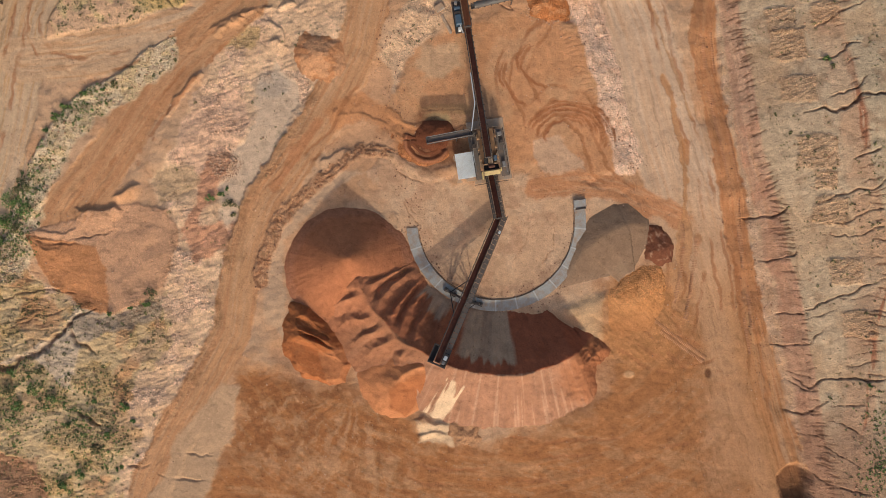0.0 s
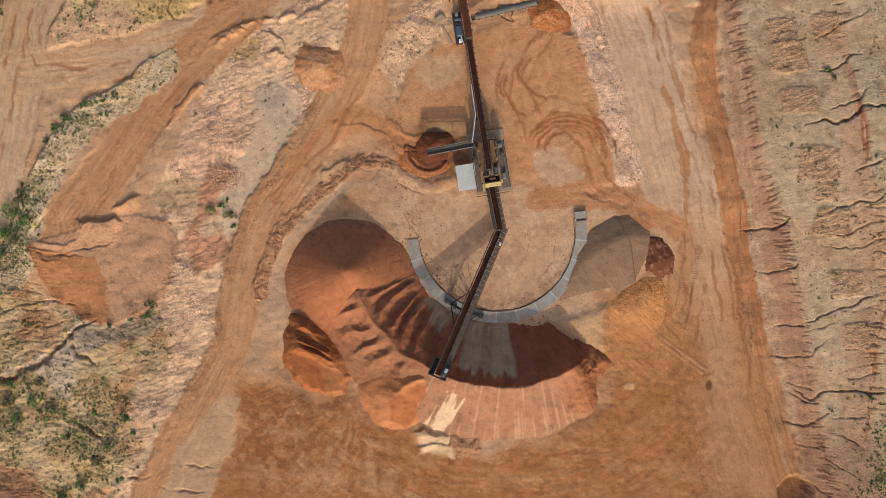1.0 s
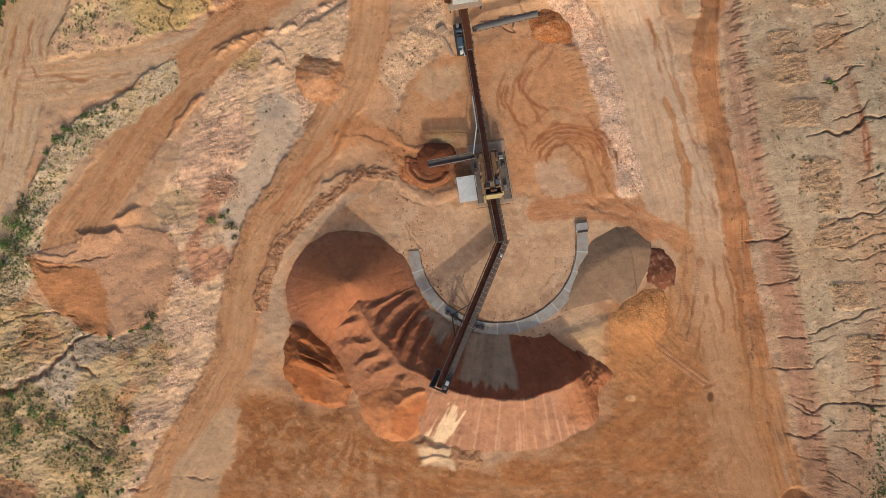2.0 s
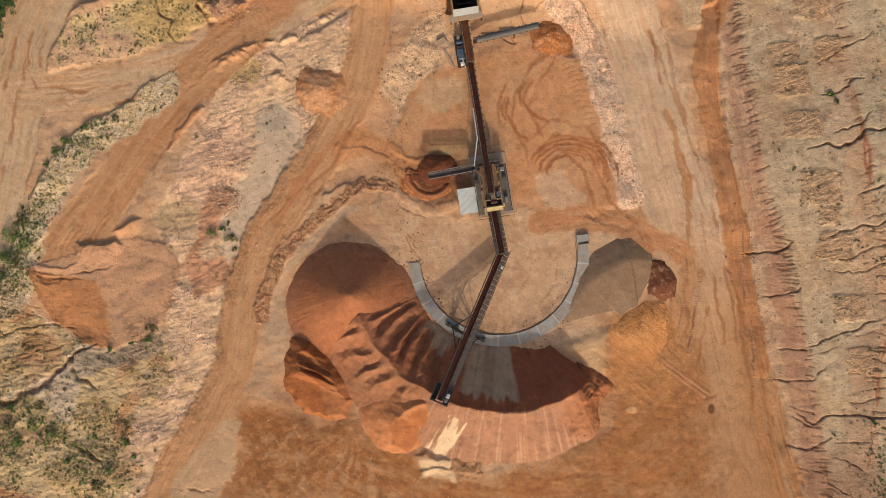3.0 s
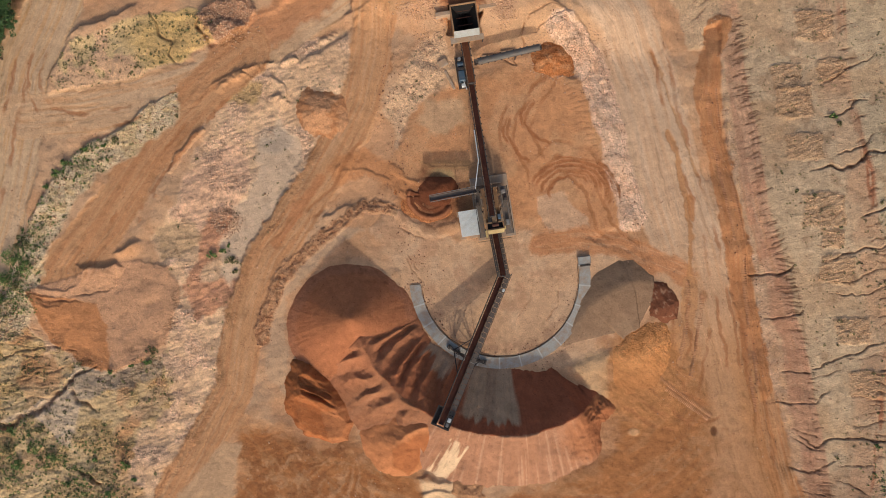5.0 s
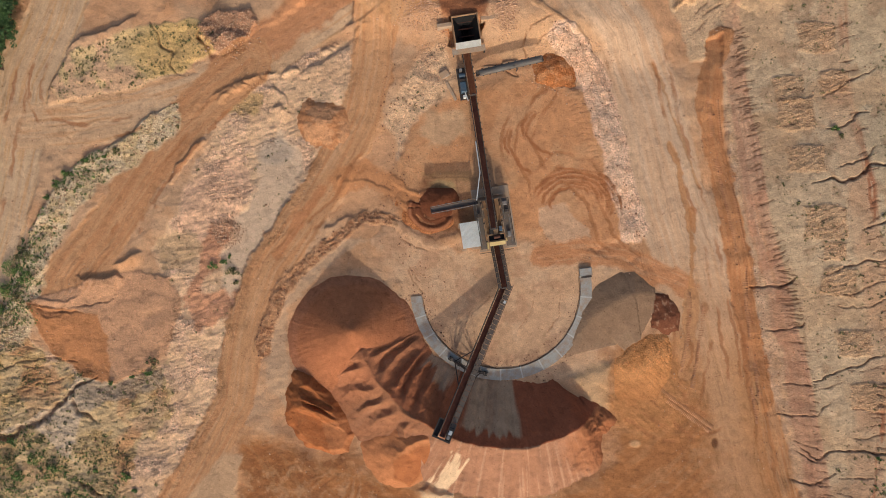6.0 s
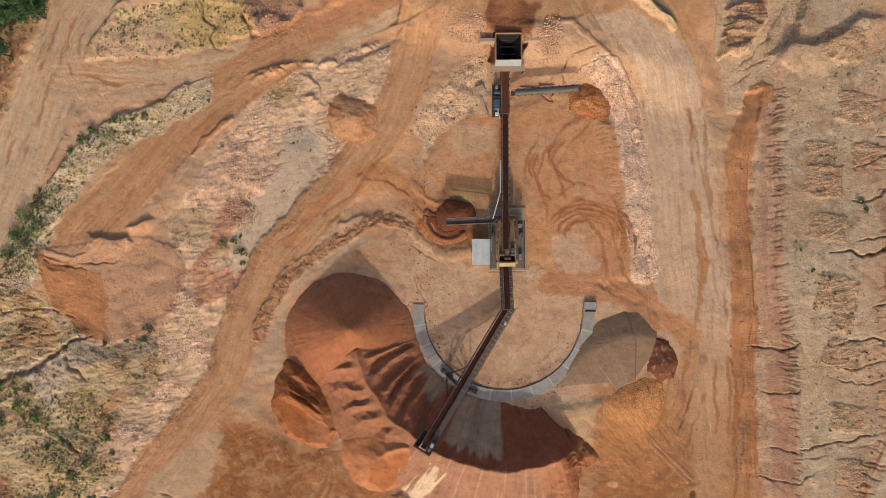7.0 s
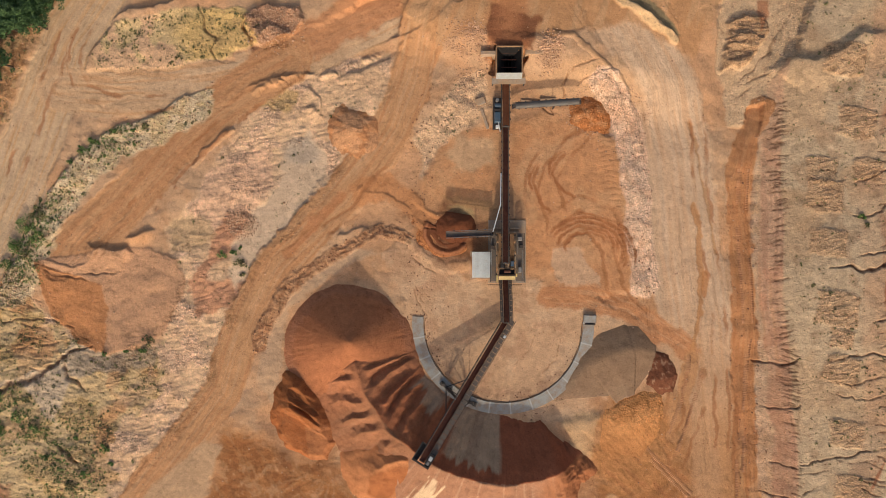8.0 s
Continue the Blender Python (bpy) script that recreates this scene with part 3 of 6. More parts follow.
    s.lay(m * 0.9, (196, 142, 104))
    s.z += m * (0.12 + 0.22 * (grain(run / 26, off / 4 + s.wob, 3, 2) - 0.5) + 0.45 * (creased(run / 8, off / 10 + s.wob, 4, 2) - 0.5))
    s.lay(m * step(creased(run / 9, off / 7 + s.wob, 3, 5), 0.62, 0.8) * 0.6, (150, 88, 56))
    s.stony += 0.5 * m
    # pit floor
    floor = s.area([(690, 275), (760, 290), (800, 330), (960, 300), (1060, 330), (1150, 370), (1170, 420), (1060, 560), (900, 540), (760, 480), (700, 390), (650, 310)], 14, 10)
    s.z += floor * (0.0 - s.z) * 0.85
    s.lay(floor, (212, 166, 128))
    s.lay(floor * step(n2, 0.5, 0.66) * 0.7, (220, 178, 142))
    s.lay(floor * step(fbm(u / 26, v / 26, 5, 3), 0.55, 0.64) * 0.5, (190, 138, 104))
    s.tone(floor, fbm(u / 7, v / 7, 4, 0, 0.65), 0.08)
    for pts in ([(708, 348), (724, 374), (752, 407)], [(716, 352), (740, 382)], [(905, 470), (925, 440), (940, 400)], [(985, 400), (978, 440), (950, 480)], [(690, 300), (730, 320), (760, 322)]):
        gully(s, pts, 1.8, 0.10, (150, 96, 66), 0.6)
    ringed = np.abs(np.hypot(u - 878, v - 393) - 128)
    s.lay(floor * step(v, 430, 470) * (1 - step(ringed + 6 * s.wob, 4, 14)) * step(n3, 0.4, 0.55) * 0.55, (150, 110, 88))
    basin = s.area([(700, 170), (730, 90), (780, 60), (960, 10), (1010, 40), (1060, 150), (1090, 300), (1010, 330), (900, 300), (790, 290), (700, 260)], 16, 10)
    s.z += basin * (0.0 - s.z) * 0.85
    s.lay(basin, (206, 140, 94))
    s.lay(basin * step(fbm(u / 60, v / 60, 5, 5), 0.48, 0.62) * 0.8, (208, 152, 108))
    s.lay(s.area([(940, 250), (985, 240), (1035, 285), (1045, 312), (965, 312), (945, 285)], 6, 4), (208, 164, 130))
    s.lay(s.area([(745, 75), (800, 80), (825, 125), (770, 140), (738, 120)], 12, 8) * 0.8, (204, 164, 126))
    s.lay(s.area([(880, 60), (925, 75), (905, 115), (862, 130)], 12, 8) * 0.7, (206, 152, 110))
    # cast shadow of the side conveyor, painted as an olive-tan strip
    s.lay(s.area([(740, 186), (840, 184), (838, 200), (742, 202)], 6, 5) * 0.7, (178, 130, 84))
    s.lay(s.area([(742, 202), (790, 205), (795, 222), (745, 222)], 7, 5) * 0.8, (206, 172, 116))
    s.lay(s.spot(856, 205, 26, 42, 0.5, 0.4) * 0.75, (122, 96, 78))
    s.lay(s.spot(758, 248, 60, 44, 0.5, 0.5) * 0.95, (136, 78, 50), 0.6)
    for pts in ([(690, 200), (720, 222), (762, 232), (800, 248)], [(700, 240), (730, 262), (760, 270)], [(690, 270), (725, 300), (765, 310), (800, 300)]):
        m, off, run = s.band(pts, 7, 7, 5)
        s.z += 0.18 * m
    # red spill road that crosses the pit from the haul road to the east road
    m, off, run = s.band([(600, 205), (640, 190), (690, 215), (730, 245)], 22, 10, 10)
    s.lay(m * 0.8, (198, 126, 78))
    m, off, run = s.band([(945, 335), (1020, 325), (1090, 335), (1150, 365), (1200, 385)], 20, 12, 10)
    s.lay(m * 0.85, (190, 118, 74))
    streaks(s, m, off, run, (196, 128, 84), (210, 156, 116), 60, 5, 1)
    m, off, run = s.band([(560, 215), (520, 275), (490, 330)], 9, 6, 5)
    s.lay(m * 0.6, (182, 106, 64))

    # cream scree west of the pit, and the fan under the hopper
    m = s.area([(668, 100), (700, 40), (740, -20), (775, -40), (800, 20), (770, 60), (720, 100), (700, 160), (690, 120)], 12, 10)
    s.lay(m, (226, 184, 146), 0.9)
    s.z += m * (n3 - 0.5) * 0.4
    s.stony += m * 0.5
    s.plants += 0.12 * m
    s.rocks += 0.2 * m
    m = s.area([(850, -30), (905, -70), (1000, -90), (1055, -20), (1010, 15), (960, -20), (880, 0)], 14, 10)
    s.lay(m * 0.9, (216, 166, 124))
    fall = m
    s.lay(s.area([(772, -140), (852, -136), (852, -78), (776, -84)], 9, 12) * 0.85, (140, 74, 48), 0.5)
    s.lay(s.spot(800, -128, 24, 30, 0.6, 0.4) * 0.7, (176, 108, 70))
    for pts in ([(905, -20), (930, -62), (960, -80), (985, -76)], [(925, 8), (915, -30), (922, -60)], [(1000, -78), (960, -55), (935, -25)], [(872, 12), (905, 20), (893, -10)]):
        gully(s, pts, 2.0, 0.22, (150, 96, 64), 0.7)
    m, off, run = s.band([(880, -112), (915, -112), (960, -85), (1010, -55), (1045, -5), (1058, 45)], 4, 4, 2)
    s.z += m * 0.22
    s.lay(m * 0.7, (172, 128, 94))
    # pinkish stone berm
    m, off, run = s.band(ROCK_BERM, 25, 8, 8)
    s.lay(m, (240, 198, 168), 0.94)
    s.lay(m * step(n3, 0.5, 0.65) * 0.5, (226, 172, 138), 0.9)
    s.z += 0.6 * (1 - step(np.abs(off), 0, 30)) * (0.6 + 0.8 * n2)
    s.stony += 0.6 * m
    s.rocks += 0.06 * m
    for i in range(24):
        a, b = 1010 + 3.5 * i, 35 + 9.2 * i
        gully(s, [(a, b), (a - 12, b + 3), (a - 26, b + 9)], 1.6, 0.07, (180, 120, 80), 0.5)
    # small bank above the road with grey silt pond, far north-east
    m = s.area([(960, -230), (986, -191), (1014, -180), (1045, -162), (1070, -152), (1088, -139), (1097, -143), (1068, -168), (1031, -198), (1010, -240)], 4, 4)
    s.lay(m, (140, 122, 90), 0.7)
    m, off, run = s.band([(950, -215), (984, -186), (1012, -174), (1044, -156), (1068, -147), (1086, -136)], 7, 4, 3)
    s.lay(m, (226, 184, 136))
    s.z += 0.3 * m
    scarp(s, [(1000, -184), (1045, -160), (1092, -138)], 0.5, 5, 12)
    # orange working floor in the south
    south = s.area([(430, 640), (520, 690), (640, 690), (760, 760), (860, 790), (1060, 720), (1080, 640), (1065, 560), (1080, 500), (1120, 478), (1195, 500), (1215, 560), (1240, 640), (1290, 760), (1330, 860), (1330, 920), (340, 920), (410, 760)], 60, 26)
    s.z += south * (0.0 - s.z) * 0.7
    s.lay(south, (196, 122, 70), 0.62)
    drift = fbm(u / 90, v / 90, 4, 0)
    smear = fbm(u / 60 + 2 * drift, v / 20 - u / 120, 6, 3, 0.62)
    s.lay(south * step(smear, 0.51, 0.58) * (0.6 - 0.4 * step(u, 960, 1060)), (178, 104, 56), 0.60)
    s.lay(south * (1 - step(smear, 0.38, 0.45)) * 0.6, (204, 146, 100), 0.66)
    swing = grain(np.arctan2(v - 386, u - 884) * 7, np.hypot(u - 884, v - 386) / 7, 5, 2)
    s.lay(south * step(swing, 0.52, 0.64) * 0.45 * step(np.hypot(u - 884, v - 386), 330, 400), (204, 144, 98), 0.64)
    s.z += south * (swing - 0.5) * 0.05
    ang, far_r = np.arctan2(v - 640, u - 640), np.hypot(u - 640, v - 640)
    spoke = south * step(ang, 0.9, 1.4) * step(far_r, 60, 120) * (1 - step(far_r, 200, 320)) * (1 - step(u, 760, 860))
    brush = grain(far_r / 45 + 0.6 * s.wob, ang * 13 + 3 * (n2 - 0.5) + s.wob * 1.2, 5, 2, 0.62)
    s.lay(spoke * step(brush, 0.53, 0.6) * 0.55, (212, 156, 112), 0.68)
    s.lay(spoke * (1 - step(brush, 0.38, 0.45)) * 0.6, (172, 102, 58), 0.6)
    s.z += spoke * (brush - 0.5) * 0.22
    blot = s.spot(470, 745, 85, 70, 0.5, 0.5) * step(fbm(u / 26 + v / 60, v / 34 - u / 40, 6, 4, 0.6), 0.44, 0.54)
    s.lay(blot * 0.8, (170, 98, 52), 0.56)
    s.lay(s.spot(560, 690, 80, 26, 0.6, 0.6) * step(n3, 0.5, 0.58) * 0.7, (160, 92, 50), 0.56)
    s.lay(s.spot(1285, 770, 40, 120, 0.6, 0.4) * 0.7, (206, 150, 108), 0.68)
    s.lay(s.area([(1000, 548), (1035, 528), (1072, 520), (1066, 560), (1064, 598), (1046, 608)], 6, 8) * 0.9, (222, 176, 130), 0.76)
    apron = s.area([(1064, 560), (1090, 500), (1190, 480), (1206, 560), (1190, 640), (1120, 650), (1075, 630)], 60, 16)
    s.lay(apron * 0.8, (208, 136, 80), 0.72)
    plough = grain((u + v) / 70, (u - v) / 7 + s.wob * 0.2, 4, 3, 0.6)
    s.tone(apron, plough, 0.10)
    s.z += apron * (plough - 0.5) * 0.08
    s.z += 0.5 * s.area([(1002, 552), (1040, 532), (1078, 525), (1070, 590), (1050, 606)], 24, 4)
    s.lay(s.area([(738, 748), (800, 742), (806, 790), (742, 786)], 8, 8), (226, 188, 148))
    scarp(s, [(728, 752), (748, 744), (770, 756), (800, 750)], 0.5, 5, 26)
    scarp(s, [(730, 776), (760, 768), (796, 774)], 0.3, 4, 14)
    pale = s.area([(392, 680), (425, 690), (412, 760), (385, 830), (350, 930), (225, 930), (290, 850), (305, 790)], 8, 7)
    s.lay(pale, (196, 156, 120))
    s.z += pale * (0.15 - s.z) * 0.6

    # dumped fan at the ramp's end, red and smooth, with torn crown
    fan = s.area([(45, 415), (130, 385), (240, 360), (300, 370), (320, 420), (290, 505), (250, 535), (195, 560), (140, 545), (85, 500)], 5, 4)
    s.z += fan * 0.14
    s.lay(fan, (212, 156, 118))
    s.lay(fan * s.area([(45, 415), (110, 430), (165, 440), (185, 480), (195, 560), (110, 550), (40, 480)], 5, 5), (194, 124, 78))
    s.stony += 0.25 * fan
    scarp(s, [(128, 368), (150, 376), (185, 378), (205, 370), (222, 384)], 0.65, 5, 40)
    scarp(s, [(196, 354), (215, 342), (232, 331), (256, 332)], 0.55, 5, 26)
    scarp(s, [(44, 402), (70, 410), (112, 414), (150, 402)], 0.2, 4, 14)
    scarp(s, [(52, 420), (80, 424), (106, 430)], 0.2, 4, 12)
    scarp(s, [(130, 548), (165, 560), (200, 556), (250, 530), (275, 512)], 0.3, 40, 6)
    gully(s, [(62, 424), (105, 432), (140, 436)], 4, 0.25)
    gully(s, [(120, 428), (165, 418), (200, 408)], 2.2, 0.18)
    for i in range(6):
        gully(s, [(135 + 12 * i, 330 - 3 * i), (112 + 11 * i, 372), (92 + 12 * i, 414)], 3.0, 0.08, (176, 114, 74), 0.4)

    # benched, gullied slope in the east
    d, off, run = s.along(EDGE, 700, calm=True)
    side = -off                                   # plus to the east of the road's edge
    far = (u > 1240) & (d > 1e5)
    side = np.where(far, u - 1320, np.where(d > 1e5, -1000, side))
    wig = side + 8 * (n2 - 0.5) + 6 * (n3 - 0.5)
    d, off, _ = s.along(CREST, 700, calm=True)
    lip = np.where(d > 1e5, side - 60, -off)      # plus on the bench, behind the first crest
    d, off, _ = s.along(CREST_UPPER, 700, calm=True)
    brow = np.where(d > 1e5, side - 230, -off)    # plus behind the second crest
    on = step(wig, -2, 4)
    full = 2.3 + 1.3 * step(v, 20, 240)
    zb = 0.4 * full * step(side, 2, 56) + 0.6 * full * step(lip, -56, 4) + 1.2 * step(lip, 0, 90) + 0.6 * step(brow, -46, 0) + 0.5 * step(brow, 0, 300)
    s.z += on * (zb - 0.8 * s.z) * inner
    foot = on * (1 - step(lip, -34, -26))
    strata = on * step(lip + 5 * s.wob, -32, -26) * (1 - step(lip, -2, 3)) * (0.55 + 0.45 * step(v, 0, 120))
    upper = on * step(brow, -50, -36) * (1 - step(brow, -2, 6)) * (0.45 + 0.55 * step(fbm(u / 60, v / 60, 3, 0), 0.4, 0.55))
    risers = np.maximum(strata, 0.7 * upper)
    s.lay(on, (212, 176, 138), 0.76)
    s.lay(on * step(lip, -4, 6) * step(n1, 0.44, 0.58) * 0.9, (212, 184, 150), 0.76)
    s.lay(on * step(brow, -4, 10) * 0.7, (206, 184, 150), 0.76)
    s.lay(on * step(fbm(u / 70, v / 70, 4, 3), 0.52, 0.66) * 0.5, (196, 154, 114))
    s.lay(on * step(fbm(u / 26, v / 34, 4, 5), 0.6, 0.7) * (1 - risers) * 0.6, (168, 134, 104))
    s.lay(foot * 0.9, (222, 184, 152), 0.84)
    s.lay(foot * step(n3, 0.5, 0.64) * 0.4, (192, 144, 112))
    s.lay(foot * step(fbm(u / 20, v / 20, 4, 1), 0.52, 0.62) * 0.7, (222, 176, 132))
    s.lay(strata * 0.8, (212, 164, 134), 0.86)
    layers = value_noise(lip / 3.2 + 0.8 * n2, v / 160, 3)
    s.lay(strata * step(layers, 0.5, 0.62) * 0.6, (180, 132, 106), 0.86)
    s.lay(strata * (1 - step(layers, 0.22, 0.32)) * 0.6, (206, 150, 114))
    s.lay(strata * step(fbm(u / 25, v / 30, 3, 2), 0.57, 0.63) * 0.45, (198, 134, 104), 0.9)
    s.lay(upper * 0.6, (206, 154, 118))
    s.lay(upper * step(fbm(brow / 9, v / 60, 3, 4), 0.53, 0.6) * step(brow, -18, -8) * 0.9, (160, 92, 64))
    s.lay(on * step(v, 690, 790) * (1 - step(brow, 10, 60)) * 0.75, (172, 128, 102), 0.64)
    s.lay(strata * step(v, 330, 480) * 0.5, (176, 126, 100))
    s.lay(foot * step(v, 380, 520) * 0.4, (204, 156, 122))
    s.z += strata * 0.22 * (layers - 0.5)
    lane = v + 0.30 * (u - 1400) + 14 * (fbm(u / 60, v / 60, 3, 1) - 0.5)
    ribbed = creased(u / 46, lane / 8, 3, 2) - 0.62
    s.z += on * ribbed * (0.03 + 0.05 * foot)
    s.stony += on * (0.2 + 0.05 * risers + 0.15 * foot)
    s.plants += on * step(lip, 8, 20) * (0.05 + 0.2 * step(fbm(u / 60, v / 60, 3, 2), 0.5, 0.6) + 0.9 * step(u, 1480, 1530) * step(v, 640, 800))
    s.rocks += on * 0.03 + foot * 0.10
    scratch = creased(u / 15 + v / 22, lane / 5.0, 3, 4) - 0.62
    for cu, cv, r in ((1363, 50, 26), (1373, 90, 34), (1388, 166, 29), (1420, 276, 37), (1442, 378, 29), (1469, 478, 28), (1493, 569, 28), (1407, -36, 34), (1371, -141, 34), (1437, 40, 24), (1433, 326, 20)):
        m = np.maximum(np.abs(s.lu - cu) * 1.05, np.abs(s.lv - cv) * 1.15 + 0.15 * np.abs(s.lu - cu)) + 3 * s.wob
        m = (1 - step(m, r - 4, r + 2)) * on
        s.z += m * (0.15 + 0.24 * scratch)
        s.lay(m * 0.55, (222, 172, 128))
        s.lay(m * step(-scratch, 0.02, 0.2) * 0.4, (168, 124, 92))
        s.stony += m * 0.4
        s.plants += m * 0.12
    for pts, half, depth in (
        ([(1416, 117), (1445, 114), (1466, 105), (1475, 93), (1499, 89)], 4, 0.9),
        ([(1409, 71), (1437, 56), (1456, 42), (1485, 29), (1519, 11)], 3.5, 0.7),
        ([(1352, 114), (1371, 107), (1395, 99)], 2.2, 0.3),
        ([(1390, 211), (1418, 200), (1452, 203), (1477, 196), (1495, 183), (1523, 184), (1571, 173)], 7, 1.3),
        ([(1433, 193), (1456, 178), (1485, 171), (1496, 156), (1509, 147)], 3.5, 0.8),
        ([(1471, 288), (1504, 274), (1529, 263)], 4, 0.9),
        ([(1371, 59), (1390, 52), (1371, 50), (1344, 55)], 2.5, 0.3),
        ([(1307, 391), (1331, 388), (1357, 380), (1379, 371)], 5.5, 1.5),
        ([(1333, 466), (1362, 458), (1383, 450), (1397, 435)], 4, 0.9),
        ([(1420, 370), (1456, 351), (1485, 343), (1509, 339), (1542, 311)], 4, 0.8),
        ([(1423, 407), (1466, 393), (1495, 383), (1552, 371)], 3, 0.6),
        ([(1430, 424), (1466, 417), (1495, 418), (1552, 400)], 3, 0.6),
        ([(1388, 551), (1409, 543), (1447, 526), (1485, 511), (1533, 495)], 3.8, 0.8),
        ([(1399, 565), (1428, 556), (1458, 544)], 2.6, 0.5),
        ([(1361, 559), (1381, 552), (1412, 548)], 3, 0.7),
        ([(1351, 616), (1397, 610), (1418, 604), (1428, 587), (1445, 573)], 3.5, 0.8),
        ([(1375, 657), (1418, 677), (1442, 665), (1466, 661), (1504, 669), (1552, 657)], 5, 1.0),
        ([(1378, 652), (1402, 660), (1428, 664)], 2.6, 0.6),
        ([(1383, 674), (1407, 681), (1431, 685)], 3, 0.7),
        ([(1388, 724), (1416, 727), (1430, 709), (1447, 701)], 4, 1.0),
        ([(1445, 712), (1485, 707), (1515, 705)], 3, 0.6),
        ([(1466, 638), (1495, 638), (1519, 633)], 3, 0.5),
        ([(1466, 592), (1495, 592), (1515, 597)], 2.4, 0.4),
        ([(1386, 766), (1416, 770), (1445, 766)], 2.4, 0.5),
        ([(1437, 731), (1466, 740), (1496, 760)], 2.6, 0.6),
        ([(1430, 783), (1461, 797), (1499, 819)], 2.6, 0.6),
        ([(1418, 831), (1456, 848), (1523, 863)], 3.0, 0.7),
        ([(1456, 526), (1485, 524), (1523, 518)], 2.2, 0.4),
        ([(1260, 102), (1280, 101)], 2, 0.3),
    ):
        # cut shallow; the shade in each crack comes mostly from this dark tint
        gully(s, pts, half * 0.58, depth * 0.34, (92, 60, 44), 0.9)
    # combs of short washouts across both crests, their shade painted in
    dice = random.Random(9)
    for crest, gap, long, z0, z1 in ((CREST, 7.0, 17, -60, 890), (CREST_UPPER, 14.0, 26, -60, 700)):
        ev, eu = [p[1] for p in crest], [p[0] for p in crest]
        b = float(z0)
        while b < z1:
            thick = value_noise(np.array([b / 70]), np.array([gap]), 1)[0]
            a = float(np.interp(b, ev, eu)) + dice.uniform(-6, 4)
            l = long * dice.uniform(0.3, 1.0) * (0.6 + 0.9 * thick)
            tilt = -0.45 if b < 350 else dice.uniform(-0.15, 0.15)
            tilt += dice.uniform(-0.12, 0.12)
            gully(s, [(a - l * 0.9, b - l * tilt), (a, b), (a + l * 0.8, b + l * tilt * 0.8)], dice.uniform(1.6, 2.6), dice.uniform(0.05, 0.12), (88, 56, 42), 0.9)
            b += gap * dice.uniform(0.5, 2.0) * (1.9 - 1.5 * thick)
    # pale wedge of washed ground where the slope meets the road, with a torn grey knoll on it
    wedge = s.area([(1168, -330), (1160, -160), (1178, -101), (1196, -52), (1210, -8), (1230, -10), (1240, -40), (1262, -60), (1262, -100), (1300, -150), (1310, -330)], 8, 8)
    s.z += wedge * (0.5 * step(u, 1170, 1260) - 0.7 * s.z)
    s.lay(wedge, (220, 184, 146), 0.84)
    s.lay(wedge * step(n3, 0.5, 0.62) * 0.4, (206, 166, 126))
    knoll = s.area([(1181, -177), (1205, -203), (1241, -200), (1250, -180), (1233, -137), (1208, -110), (1186, -99)], 8, 10)
    s.lay(knoll * 0.85, (184, 140, 104))
    s.lay(knoll * step(ribbed, 0.02, 0.2) * 0.6, (214, 170, 128))
    s.z += knoll * (0.5 + 0.5 * ribbed + 0.6 * (rill2 - 0.6))
    s.stony += 0.3 * wedge + 0.4 * knoll
    s.rocks += 0.15 * wedge
    scarp(s, [(1183, -150), (1206, -168), (1240, -172)], 0.5, 6, 26)
    scarp(s, [(1188, -112), (1212, -126), (1236, -140)], 0.4, 5, 20)
    s.lay(s.area([(1226, -228), (1242, -228), (1247, -203), (1236, -182)], 4, 3) * 0.8, (176, 104, 70))
    for pts in ([(1202, -71), (1238, -116), (1262, -163), (1283, -225)], [(1224, -78), (1247, -105), (1268, -120)], [(1212, -50), (1230, -72), (1240, -84)]):
        gully(s, pts, 2.4, 0.14, (110, 80, 60), 0.7)
    scarp(s, [(1259, -94), (1266, -118), (1294, -134), (1333, -132), (1361, -152), (1393, -188), (1445, -190)], 0.9, 9, 60)
    # red windrow along the foot of the slope
    m, off, run = s.band([(1262, -52), (1246, 10), (1240, 70), (1256, 150), (1280, 260), (1300, 380), (1318, 480), (1338, 590)], 20, 5, 5)
    s.lay(m, (184, 118, 74))
    streaks(s, m, off, run, (194, 132, 88), (176, 106, 66), 60, 5, 1)
    s.z += 0.35 * (1 - step(np.abs(off), 0, 24)) * m
    m, off, run = s.band([(1330, 560), (1352, 660), (1378, 760), (1405, 850)], 24, 6, 5)
    streaks(s, m, off, run, (186, 120, 74), (208, 158, 112), 120, 4, 3, 0.1, 0.15)
    for pts, half, rgb in (
        ([(1175, 135), (1190, 190), (1205, 260), (1212, 330), (1214, 400)], 5, (190, 128, 80)),
        ([(1140, 0), (1170, 60), (1200, 140), (1225, 210)], 3, (184, 134, 94)),
        ([(1210, 250), (1216, 290)], 5, (184, 118, 70)),
        ([(1212, 400), (1214, 470), (1205, 540)], 13, (196, 136, 90)),
    ):
        m, off, run = s.band(pts, half, 3, 3)
        s.lay(m * 0.85, rgb)
        s.z -= 0.08 * m
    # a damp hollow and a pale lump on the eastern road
    m = s.spot(1254, 662, 5, 8, 0.4, 0.3)
    s.z -= 0.15 * m
    s.lay(m, (120, 72, 46), 0.6)
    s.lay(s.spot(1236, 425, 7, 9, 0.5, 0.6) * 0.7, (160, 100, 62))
    m = s.spot(1114, 664, 11, 7, 0.3, 0.3)
    s.z += 0.08 * m
    s.lay(m * 0.8, (226, 172, 122))
    # dark hole at the foot of the slope, its shade painted into the soil
    m = s.spot(1408, 862, 27, 32, 0.25, 0.35)
    s.z -= 1.6 * m
    s.lay(m, (96, 62, 44), 0.7)

